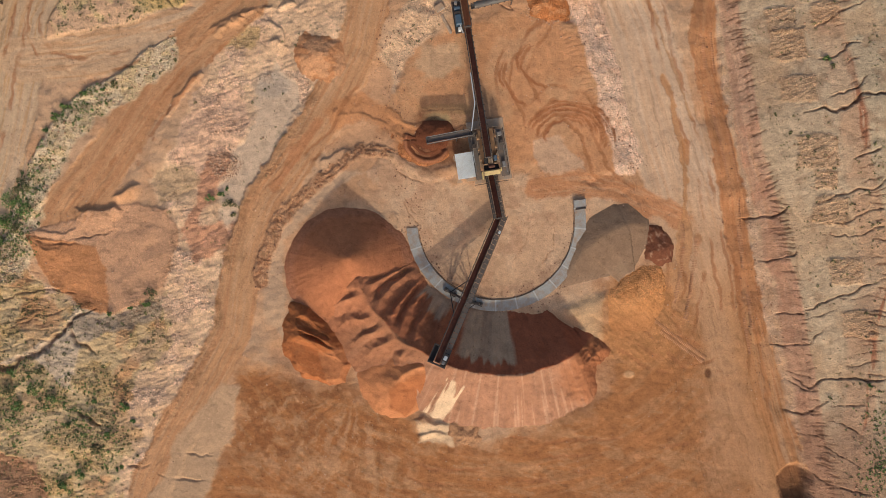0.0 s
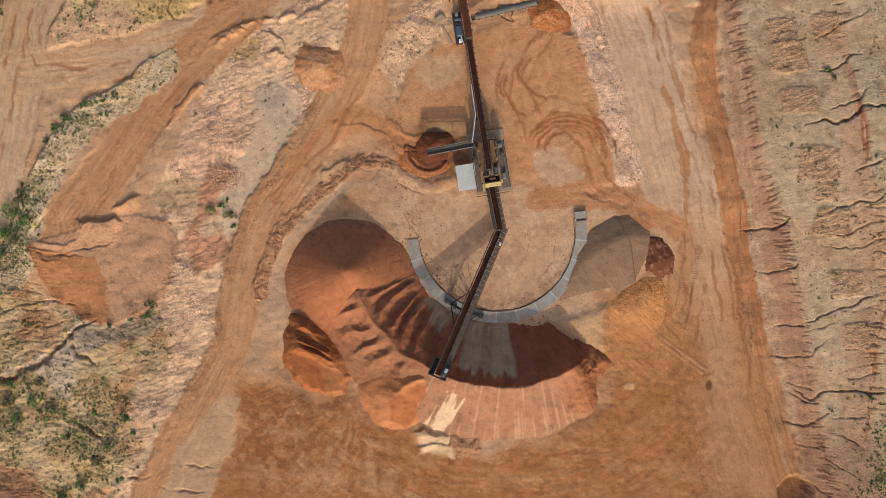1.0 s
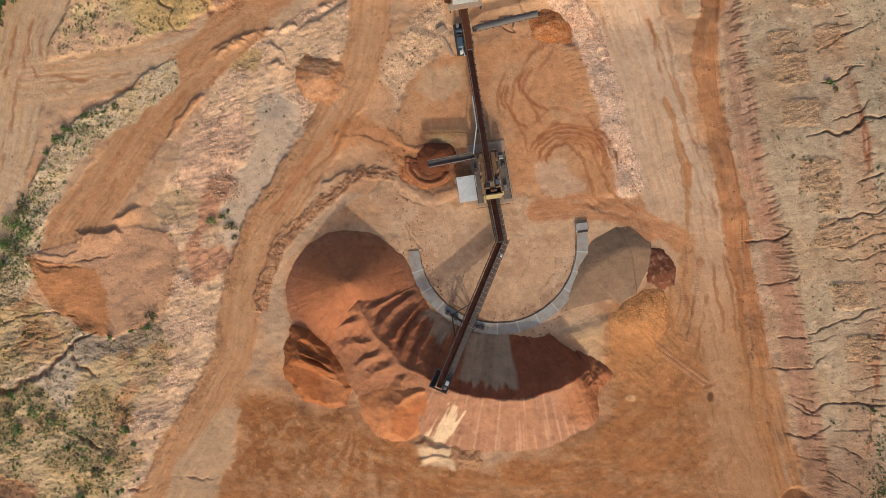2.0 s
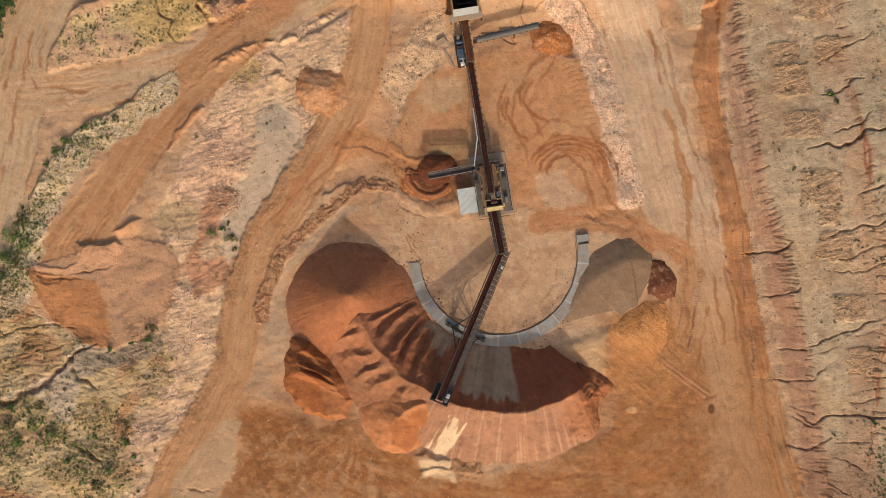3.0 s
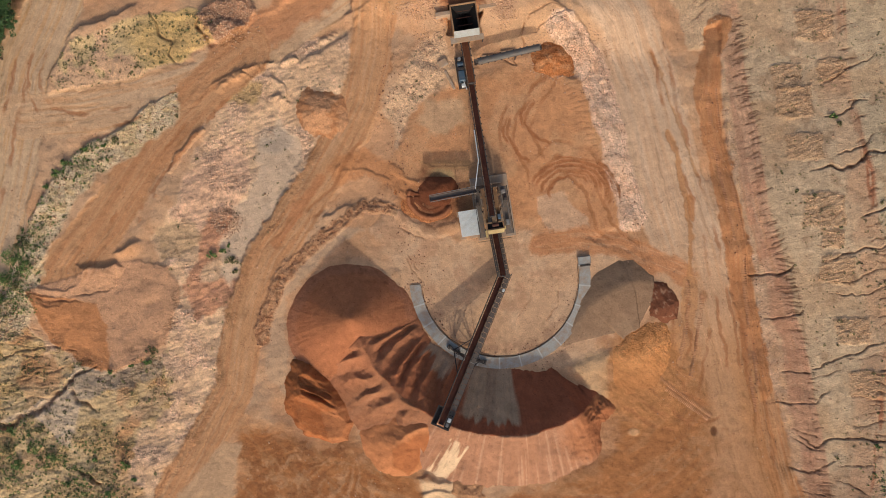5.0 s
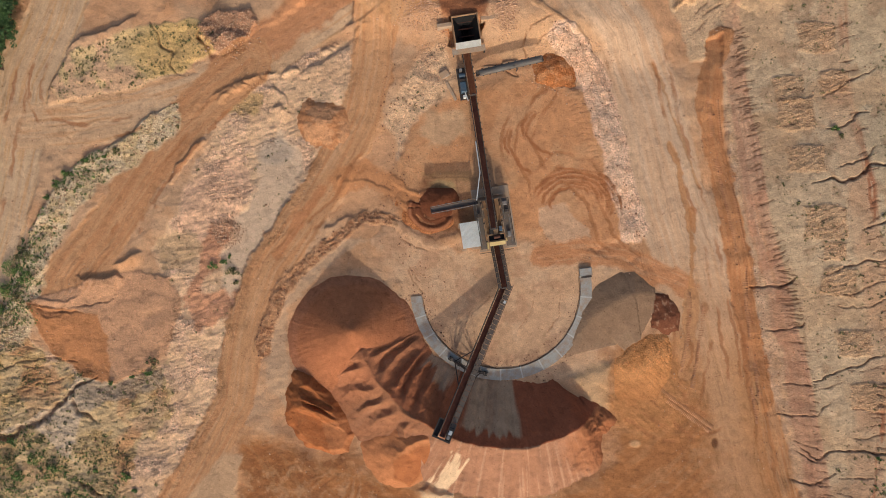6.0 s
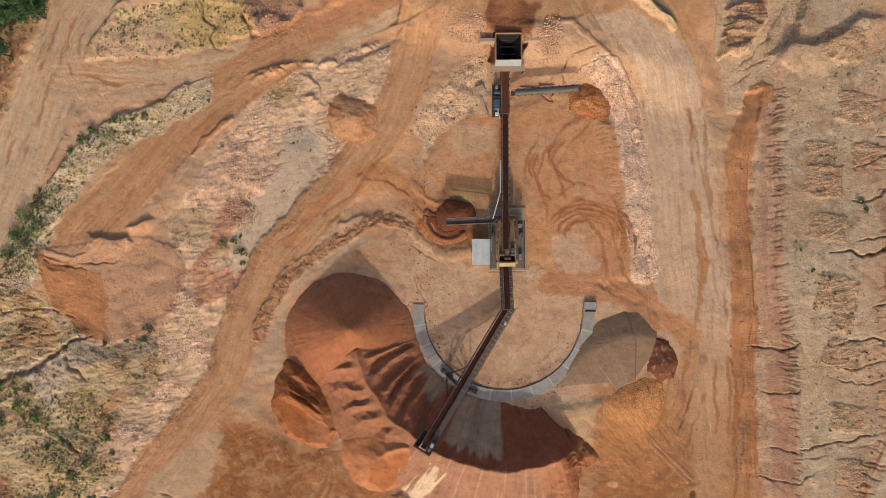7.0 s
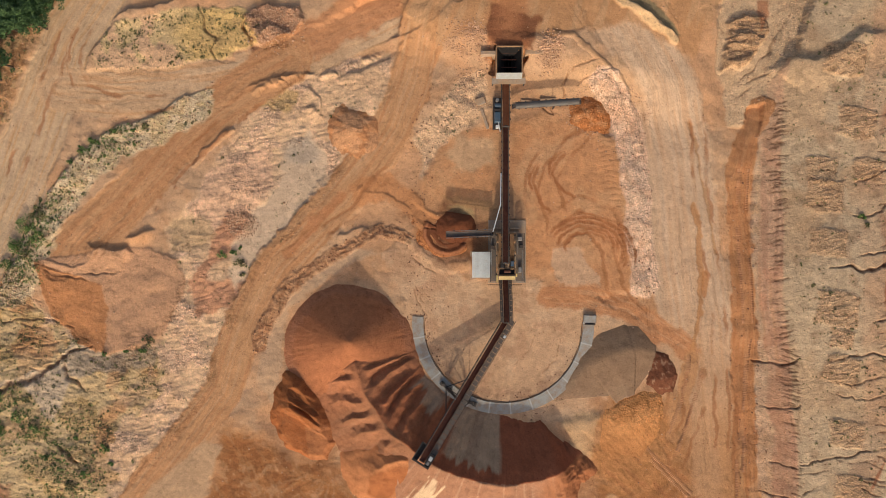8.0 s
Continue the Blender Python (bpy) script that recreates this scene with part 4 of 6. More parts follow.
    # crawler and wheel tracks on the pit floors
    for pts, gauge in (
        ([(958, 20), (920, 60), (895, 110), (890, 160), (915, 205), (918, 260)], 26),
        ([(985, 15), (935, 80), (925, 140), (945, 190), (920, 215)], 24),
        ([(930, 205), (975, 165), (1030, 175), (1055, 230), (1050, 300)], 24),
        ([(945, 250), (960, 215), (1000, 200), (1040, 240), (1062, 300), (1120, 350)], 22),
        ([(650, 150), (620, 190), (590, 240), (540, 290)], 22),
        ([(1195, 420), (1200, 500), (1180, 560), (1195, 620), (1230, 650)], 28),
        ([(1240, 470), (1225, 540), (1215, 600)], 20),
        ([(1085, 510), (1130, 560), (1180, 600), (1260, 640)], 24),
        ([(1095, 600), (1150, 640), (1230, 660), (1300, 640)], 24),
        ([(1310, 440), (1318, 520), (1335, 640), (1360, 760)], 22),
        ([(880, 790), (980, 800), (1100, 790), (1240, 770)], 26),
        ([(640, 800), (760, 850), (900, 840), (1060, 850)], 26),
        ([(40, 0), (25, 90), (5, 200), (-30, 320)], 24),
        ([(70, -10), (60, 60), (85, 105), (160, 118), (260, 95)], 24),
        ([(400, 60), (330, 140), (260, 230), (200, 310)], 26),
        ([(1150, -20), (1180, 100), (1230, 260), (1270, 420), (1290, 560)], 24),
    ):
        tracks(s, pts, gauge, (160, 94, 56), 0.7, 3.2, 0.03)
    for cu, cv, r, a0, a1 in ((1000, 242, 38, 150, 350), (1000, 242, 52, 170, 370), (1002, 246, 66, 190, 385), (1005, 250, 80, 200, 380), (985, 110, 62, 100, 230), (965, 130, 76, 110, 215)):
        arc = [(cu + r * math.cos(radians(t)), cv + r * 0.85 * math.sin(radians(t))) for t in range(a0, a1, 12)]
        tracks(s, arc, 7.0, (160, 90, 52), 0.9, 3.0, 0.02)
    for cu, cv, ru, rv, d in ((395, 290, 22, 26, 3.0), (735, -85, 30, 26, 3.0), (880, -80, 20, 30, 3.0), (745, -20, 16, 20, 1.2), (975, 5, 40, 36, 1.5), (1030, -10, 40, 30, 1.0)):
        s.rocks += d * s.spot(cu, cv, ru, rv, 0.5, 0.3)
    s.lay(step(v + 20 * s.wob, 500, 640) * step(u, 1180, 1230) * (1 - on) * (1 - 0.9 * s.spot(1262, 600, 40, 230, 0.6, 0.4)) * 0.4, (190, 122, 72), 0.6)
    # the hole in which the hopper stands
    m = s.area([(789, -80), (845, -73), (839, -24), (783, -32)], 3, 0)
    s.z += m * (-0.3 - s.z)
    # fine streaks left by wheels and blades, following each road
    for line, half, lng in ((TAN_ROAD, 56, 60), (BRANCH, 42, 50), (RAMP, 44, 40), (HAUL, 42, 45), (EAST_ROAD, 90, 70)):
        d, off, run = s.along(line, half + 10)
        i = np.nonzero(d < half)[0]
        n = np.full(u.size, 0.5)
        n[i] = grain(run[i] / lng, off[i] / 3.5 + s.wob[i] * 0.08, 4, 3, 0.6)
        s.tone((d < half) * 1.0, n, 0.06)
        rut = np.full(u.size, 0.0)
        q = grain(run[i] / 170, off[i] / 12 + s.wob[i] * 0.08, 2, 5)
        rut[i] = step(1 - np.abs(2 * q - 1), 0.93, 0.99) * (0.3 + 0.7 * step(fbm(run[i] / 60, off[i] / 20, 3, 1), 0.45, 0.6))
        s.soil *= (1 - 0.2 * rut * (d < half))[:, None]
        s.z -= 0.04 * rut
        s.z += (d < half) * (n - 0.5) * 0.02
    s.tone(south, grain(np.arctan2(v - 386, u - 884) * 12 + n2, np.hypot(u - 884, v - 386) / 6 + s.wob, 4, 1, 0.6), 0.07)
    s.tone(south, fbm(u / 9, v / 6, 4, 2, 0.65), 0.16)
    s.tone(basin, fbm(u / 9, v / 9, 4, 4, 0.6), 0.10)
    s.tone(on, grain(u / 60, lane / 5, 4, 4, 0.6), 0.07)
    s.tone(on, fbm(u / 8, v / 8, 4, 4, 0.65), 0.12)
    s.tone(np.maximum(rough, scrub), fbm(u / 5, v / 5, 4, 2, 0.65), 0.13)
    s.tone(np.maximum(rough, scrub), creased(u / 13 + v / 40, v / 11, 4, 2), -0.10)
    # thin meandering rills and cracks, their shade painted as dark lines
    for n, m, deep in ((fbm(u / 46, v / 46, 5, 1), np.maximum(rough, scrub), 0.16),
                       (fbm(u / 40, v / 40, 5, 2), fall, 0.12), (fbm(u / 26, v / 34, 5, 5), np.maximum(rough, 0.5 * scrub), 0.10)):
        line = step(1 - np.abs(2 * n - 1), 0.975, 0.998) * m * step(n2, 0.42, 0.55)
        s.z -= 0.6 * deep * line
        s.lay(line * 0.45, (140, 100, 76))
    s.rocks += 0.012
    # general unevenness underfoot
    s.stony[:] = np.clip(s.stony, 0, 1)
    s.z += (creased(u / 9, v / 9, 4, 5) - 0.6) * (0.02 + 0.06 * s.stony) * inner


def spread(lo, hi, fine, far, grow=1.35):
    """Even steps from lo to hi, then ever longer ones out to the horizon."""
    mid = list(np.arange(lo, hi + 0.1, fine))
    out, d, x = [], fine * 2, hi
    while x < hi + far:
        x += d
        d *= grow
        out.append(x)
    out2 = [lo - (x - hi) for x in out]
    return np.array(out2[::-1] + mid + out)


GROUND = Sheet(spread(-120, 1680, 1.6, 26000), spread(-300, 905, 1.6, 26000), srgb(200, 150, 110))
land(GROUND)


# ---- stockpiles ----
SLEW = (884.0, 386.0)      # the stacker's pivot on the plan
RING = 267.0


def ground_z(x, y):
    """Height of the bare ground at a place."""
    u, v = x * 10 + 784, 441 - y * 10
    i = np.clip(np.searchsorted(GROUND.us, u) - 1, 0, len(GROUND.us) - 2)
    j = np.clip(np.searchsorted(GROUND.vs, v) - 1, 0, len(GROUND.vs) - 2)
    z = GROUND.z.reshape(len(GROUND.vs), len(GROUND.us))
    a, b = (u - GROUND.us[i]) / (GROUND.us[i + 1] - GROUND.us[i]), (v - GROUND.vs[j]) / (GROUND.vs[j + 1] - GROUND.vs[j])
    return (z[j, i] * (1 - a) + z[j, i + 1] * a) * (1 - b) + (z[j + 1, i] * (1 - a) + z[j + 1, i + 1] * a) * b


def heap(name, lo, hi, shape, label, category="stockpile", fine=1.6):
    """A pile of loose material: its surface where it stands above the ground."""
    s = Sheet(np.arange(lo[0], hi[0], fine), np.arange(lo[1], hi[1], fine), (0.3, 0.2, 0.1))
    base = ground_z(east(s.u), north(s.v))
    s.blend = 0.06
    top = shape(s)
    s.z = np.maximum(top, base - 0.12)
    ob = s.mesh(name, SAND, keep=top > base - 0.02)
    return tagged(ob, label, category, "stockpiles in the pit")


def cone(s, u, v, h, slope, round_off=6):
    r = np.hypot(s.u - u, s.v - v)
    return h - slope * 0.1 * (np.sqrt(r * r + round_off ** 2) - round_off)


def big_cone(s):
    s.k = 0.76
    du, dv = s.u - 625, s.v - 458
    a = np.arctan2(dv, du)
    r = np.hypot(du, dv)
    # the foot is a circle whose middle lies south of the peak
    cu, cv, rad = -4.0, 24.0, 109.0
    eu, ev = np.cos(a), np.sin(a)
    dot = eu * cu + ev * cv
    foot = dot + np.sqrt(dot * dot - (cu * cu + cv * cv - rad * rad))
    s.lay(np.ones(s.u.size), (182, 112, 74))
    s.tone(np.ones(s.u.size), fbm(s.u / 6, s.v / 6, 4, 2, 0.65), 0.07)
    s.lay(step(grain(r / 200, a * 6, 4, 1), 0.5, 0.62) * 0.25, (168, 100, 68))
    s.lay(step(r / foot + 0.08 * s.wob, 0.84, 0.97) * 0.7, (180, 116, 84))
    s.stony += 0.3 * step(r / foot, 0.7, 1.0)
    return 6.7 * (1 - (np.sqrt(r * r + 25) - 5) / foot) + 0.10 * (creased(a * 12, r / 90, 3, 2) - 0.6) * step(r, 30, 90)


def ring_ridge(s):
    s.k = 0.56
    du, dv = s.u - SLEW[0], s.v - SLEW[1]
    r = np.hypot(du, dv)
    a = np.degrees(np.arctan2(dv, du))            # 90 is south, 166 the big cone, 55 the eastern end
    a = np.where(a < -60, a + 360, a)
    arc = [(SLEW[0] + RING * math.cos(radians(t)), SLEW[1] + RING * math.sin(radians(t))) for t in range(56, 158, 4)]
    d, off, run = s.along(arc, 220)
    west = step(a, 112, 124)
    crest = 6.1 - 1.0 * step(a, 80, 63) - 4.2 * step(a, 63.5, 54) - 0.5 * west + 0.30 * (fbm(a / 5, a * 0 + 2, 4, 1) - 0.5)
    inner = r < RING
    h = crest - np.where(inner, 0.60, 0.545) * 0.1 * d
    h += 0.22 * (creased(a / 1.6, r / 120, 3, 1) - 0.6) * step(d, 3, 25) * (1 - 0.6 * west)
    # beyond the stacker the sand was tipped in overlapping tongues, steep on their northern flanks
    phase = a / 7.0 + 1.6 * (fbm(a / 9, d / 130, 3, 2) - 0.5) + 0.5 * (fbm(s.u / 22, s.v / 22, 3, 4) - 0.5) + np.where(inner, -1, 1) * d / 420
    saw = phase - np.floor(phase)
    saw = np.where(saw < 0.62, saw / 0.62, (1 - saw) / 0.38)
    ends = step(d, 2, 26) * np.where(inner, 1 - step(d, 62, 92), 0.85 * (1 - step(d, 30, 85)))
    h += west * (1 - step(a, 150, 162)) * ends * (1.2 * (saw - 0.5) + 0.35 * (creased(s.u / 20, s.v / 12, 3, 2) - 0.6))
    du0, dv0 = s.u - arc[0][0], s.v - arc[0][1]
    h = np.where((a < 56) & (du0 > -40), crest - 0.45 * 0.1 * np.hypot(du0, dv0), h)
    lump = s.spot(1062, 628, 34, 24, 0.7, 0.3) * (1.0 + 1.6 * (creased(s.u / 16, s.v / 16, 3, 2) - 0.5))
    slump = s.spot(1030, 690, 50, 44, 0.5, 0.4) * 0.5 * (creased(s.u / 14, s.v / 14, 3, 4) - 0.5)
    h = h + 0.8 * lump + slump
    ragged = 3.0 * (fbm(a / 3.0, r / 60, 4, 3) - 0.5)
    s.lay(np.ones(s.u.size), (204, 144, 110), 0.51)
    s.lay(step(grain(r / 200, a / 1.6, 4, 2), 0.5, 0.62) * 0.35, (198, 136, 100), 0.6)
    s.lay(step(grain(r / 150, a / 0.9, 4, 5), 0.58, 0.68) * 0.5, (218, 168, 134), 0.66)
    s.lay(s.spot(1045, 660, 60, 56, 0.4, 0.4) * 0.8, (198, 126, 84), 0.58)
    s.lay(west * (1 - inner) * 0.8, (182, 118, 82))
    # inner face: grey fines, then a broad tongue painted dark red for its shade
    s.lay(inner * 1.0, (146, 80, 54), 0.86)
    grey = step(a + ragged, 84, 86) * (1 - step(a + ragged, 107, 110)) * (1 - step(r + 22 * (fbm(a / 1.3, a * 0, 3, 2) - 0.5), 243, 250))
    s.lay(grey * inner, (178, 142, 112), 0.8)
    s.lay(grey * inner * step(a + ragged, 93, 96) * (1 - step(a, 99, 100)) * 0.5, (160, 122, 96), 0.8)
    tongue = step(a + ragged * 2, 118, 120) * (1 - step(a + ragged * 2, 136, 139)) * (1 - step(r + 60 * (fbm(a / 2.5, a * 0, 3, 1) - 0.5), 195, 205))
    s.lay(tongue * inner, (184, 144, 114), 0.8)
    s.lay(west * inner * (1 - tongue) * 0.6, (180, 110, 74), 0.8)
    s.lay(step(a, 140, 146) * 0.9 * west, (186, 118, 82), 0.7)
    s.tone(np.ones(s.u.size), grain(r / 90, a / 0.6, 4, 1, 0.6), 0.05)
    s.tone(np.ones(s.u.size), fbm(s.u / 7, s.v / 7, 4, 2, 0.65), 0.06)
    s.lay((1 - step(a, 60, 66)) * (1 - inner) * 0.9, (184, 112, 72))
    # a plume of cream sand that ran down from under the head, in fingers
    t, w = (s.v - 664) * 0.9 - (s.u - 808) * 0.45, (s.u - 812) + (s.v - 664) * 0.52
    finger = 50 * (grain(t / 40, w / 5, 4, 3) - 0.4)
    cream = step(t, 2, 8 + 3 * finger.clip(0, 9)) * (1 - step(np.abs(w + 0.04 * t) + finger, 9 + 0.20 * t, 12 + 0.23 * t)) * (1 - step(t, 110, 125))
    s.lay(cream * 0.95, (234, 196, 156), 0.76)
    return h


ORANGE_RIM = [(1066, 570), (1076, 524), (1104, 494), (1139, 476), (1169, 476), (1192, 486), (1204, 540), (1215, 620), (1180, 690), (1110, 690), (1075, 640)]


def east_mound(s):
    s.k = 0.54
    ridge = [(996, 500), (1038, 444), (1072, 418), (1110, 402), (1152, 404)]
    d, off, run = s.along(ridge, 220, calm=True)
    crest = np.interp(run, [0, 62, 108, 149, 187], [0.1, 0.6, 1.2, 1.35, 0.3])
    h = crest - (0.36 - 0.25 * step(off, -16, 16)) * 0.1 * (np.sqrt(d * d + 64) - 8)
    s.lay(np.ones(s.u.size), (176, 138, 108))
    s.lay(step(fbm(s.u / 40, s.v / 40, 4, 2), 0.5, 0.66) * 0.5, (184, 150, 120))
    s.tone(np.ones(s.u.size), fbm(s.u / 8, s.v / 8, 4, 1, 0.6), 0.06)
    s.lay(step(s.v + 16 * s.wob, 490, 530), (208, 162, 124), 0.74)
    return np.where((s.u > 1150 + 4 * s.wob) | (s.v > 540 + 10 * s.wob) | (s.inside(ORANGE_RIM) > 2 * s.wob), -5, h)


def swell(s, outline, slope, top):
    """Height of a heap that climbs from its outline and levels off."""
    d = s.inside(outline)
    return np.where(d > 0, top * (1 - np.exp(-slope * 0.1 * np.maximum(d, 0) / top)), slope * 0.1 * d)


def orange_mound(s):
    h = swell(s, ORANGE_RIM, 0.40, 0.6)
    s.k = 0.84
    s.lay(np.ones(s.u.size), (216, 146, 90))
    s.lay(step(fbm(s.u / 24, s.v / 12 + s.u / 40, 5, 2), 0.5, 0.62) * 0.4, (196, 124, 70))
    s.tone(np.ones(s.u.size), fbm(s.u / 7, s.v / 7, 4, 1, 0.6), 0.12)
    stripe = grain((s.u + s.v) / 70, (s.u - s.v) / 7 + s.wob * 0.2, 4, 3, 0.6)
    s.tone(np.ones(s.u.size), stripe, 0.08)
    s.lay(step(s.v + 12 * s.wob, 520, 590), (204, 134, 82), 0.70)
    s.stony += 0.8 * (1 - step(s.v + 20 * s.wob, 500, 545))
    return h + 0.12 * (creased((s.u - s.v) / 8, (s.u + s.v) / 26, 3, 2) - 0.6) - 0.9 * step(s.v + 0.3 * (s.u - 1130) + 10 * s.wob, 500, 640) - 0.6 * step(s.u + 8 * s.wob, 1150, 1195)


def dark_cut(s):
    s.k = 0.75
    h = swell(s, [(1146, 402), (1174, 404), (1196, 432), (1194, 468), (1168, 472), (1146, 456)], 0.6, 1.3)
    # dark red stands for the shade on this steep cut face
    s.lay(np.ones(s.u.size), (122, 72, 50))
    s.lay(step(creased(s.u / 10 - s.v / 20, s.v / 14, 3, 1), 0.8, 0.92) * 0.5, (190, 148, 118))
    return h + 0.3 * (creased(s.u / 12, s.v / 12, 3, 3) - 0.6)


def red_heap(s):
    s.k = 0.62
    rim = [(513, 532), (530, 528), (556, 534), (576, 556), (604, 584), (620, 612), (624, 646), (612, 680), (580, 684), (545, 672), (516, 650), (500, 612), (504, 570)]
    d = s.inside(rim)
    slant = s.v - 0.45 * (s.u - 555)
    s.lay(np.ones(s.u.size), (186, 108, 62))
    s.lay(step(creased(s.u / 26, s.v / 9 - s.u / 30, 4, 1), 0.66, 0.85) * 0.4, (192, 122, 78))
    s.lay(s.area([(570, 625), (620, 610), (630, 690), (576, 690)], 6, 5) * 0.7, (200, 128, 84))
    s.tone(np.ones(s.u.size), fbm(s.u / 7, s.v / 5, 4, 1, 0.6), 0.14)
    torn = creased(s.u / 30, slant / 10, 3, 2) - 0.62
    cap = np.interp(slant + 10 * torn, [530, 552, 572, 584, 600, 618, 690], [2.4, 2.6, 1.9, 1.7, 2.5, 1.2, 0.7])
    lobes = 1.5 * torn * step(slant, 555, 570) * (1 - step(slant, 612, 622))
    return np.minimum(0.085 * d, cap + lobes) + 0.1 * torn


def fresh_cone(s):
    s.k = 0.72
    d, off, run = s.along([(752, 645), (718, 658), (706, 672)], 140)
    s.lay(np.ones(s.u.size), (204, 130, 84))
    s.lay(s.area([(690, 690), (730, 660), (770, 650), (760, 690), (715, 735), (690, 720)], 6, 6) * 0.8, (168, 98, 58))
    return 5.0 - 0.5 * step(run, 0, 60) * 2.0 - 0.1 * 0.56 * d


def rubble_heap(u, v, r, h, rgb, rgb2, stony=0.6, squash=1.0):
    def shape(s):
        s.lay(np.ones(s.u.size), rgb)
        s.lay(step(fbm(s.u / 12, s.v / 12, 4, 3), 0.48, 0.6) * 0.7, rgb2)
        s.stony += stony
        rr = np.hypot((s.u - u), (s.v - v) * squash)
        rr = rr * (1 + 0.5 * (fbm(s.u / 22, s.v / 22, 4, 2) - 0.5)) + 3 * s.wob
        return h - h * (np.sqrt(rr * rr + 49) - 7) / r + 0.35 * (fbm(s.u / 9, s.v / 9, 3, 1) - 0.5) - 0.1
    return shape


def chute_heap(s):
    du, dv = s.u - 757, s.v - 248
    r, a = np.hypot(du, dv) + 8 * s.wob * 0.4, np.degrees(np.arctan2(dv, du))
    low_side = step(a, -5, 40) * (1 - step(a, 175, 195)) + step(-a, 150, 170)
    s.lay(np.ones(s.u.size), (198, 126, 78))
    s.lay(step(fbm(s.u / 6, s.v / 6, 4, 2, 0.65), 0.5, 0.6) * 0.6, (176, 104, 62))
    s.lay(1 - step(r, 40, 46), (140, 80, 52), 0.62)
    s.lay(1 - step(np.abs(r - 39), 1, 4), (176, 110, 74))
    s.stony += 0.7 * step(r, 38, 46)
    ring = 0.34 * (1 - step(np.abs(r - 38), 0, 10)) + 0.16 * (1 - step(np.abs(r - 25), 0, 7))
    return (0.10 + ring - 0.012 * np.maximum(r - 40, 0)) * np.minimum(1, low_side) - 1.2 * (1 - np.minimum(1, low_side)) + 0.10 * (fbm(s.u / 5, s.v / 5, 3, 1) - 0.5)


def back_heap(s):
    s.k = 0.6
    s.lay(np.ones(s.u.size), (132, 74, 48))
    r = np.hypot(s.lu - 770, (s.lv - 240) * 1.1)
    return 1.3 - 0.045 * (np.sqrt(r * r + 36) - 6) + 0.15 * (fbm(s.u / 9, s.v / 9, 3, 1) - 0.5)


def cream_block(s):
    s.k = 0.62
    h = swell(s, [(790, 738), (832, 730), (862, 756), (850, 786), (805, 790), (782, 768)], 0.5, 0.8)
    s.lay(np.ones(s.u.size), (206, 150, 108))
    s.stony += 0.4
    return h + 0.6 * (creased(s.u / 14, s.v / 14, 3, 2) - 0.6)


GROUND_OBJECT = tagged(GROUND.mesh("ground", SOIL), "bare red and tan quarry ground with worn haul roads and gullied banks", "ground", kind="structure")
heap("sand_mound", (495, 320), (765, 590), big_cone, "large smooth cone of reddish-brown washed sand")
heap("sand_mound", (470, 330), (1150, 800), ring_ridge, "long curved ridge of salmon sand, its shaded inner side painted dark red")
heap("gravel_mound", (980, 350), (1180, 545), east_mound, "low mound of grey-brown fine gravel beside the concrete track")
heap("sand_mound", (1045, 455), (1225, 660), orange_mound, "broad low mound of coarse orange sand with crawler tracks")
heap("soil_mound", (1140, 390), (1210, 485), dark_cut, "red soil bank scraped by a bucket, painted dark for its shade")
heap("sand_mound", (485, 510), (640, 700), red_heap, "deep orange-red sand heap with a torn shaded crown")
heap("sand_mound", (600, 540), (830, 770), fresh_cone, "fresh bright orange sand tipped under the stacker head")
heap("rubble_mound", (515, 40), (625, 160), rubble_heap(566, 100, 42, 1.7, (204, 146, 104), (190, 124, 80), 0.35), "small round heap of brown rubble and soil")
heap("rubble_mound", (905, -60), (1030, 70), rubble_heap(966, 4, 30, 1.3, (190, 116, 68), (212, 148, 100), 0.9), "heap of rust-coloured stones under the reject conveyor")
heap("sand_mound", (680, 205), (830, 330), chute_heap, "crescent of coarse rust-red sand below a side conveyor")
heap("sand_mound", (715, 215), (815, 310), back_heap, "dark red sand cone under the side conveyor")
heap("sand_mound", (775, 715), (875, 800), cream_block, "small torn heap of tan sand at the ridge's foot")


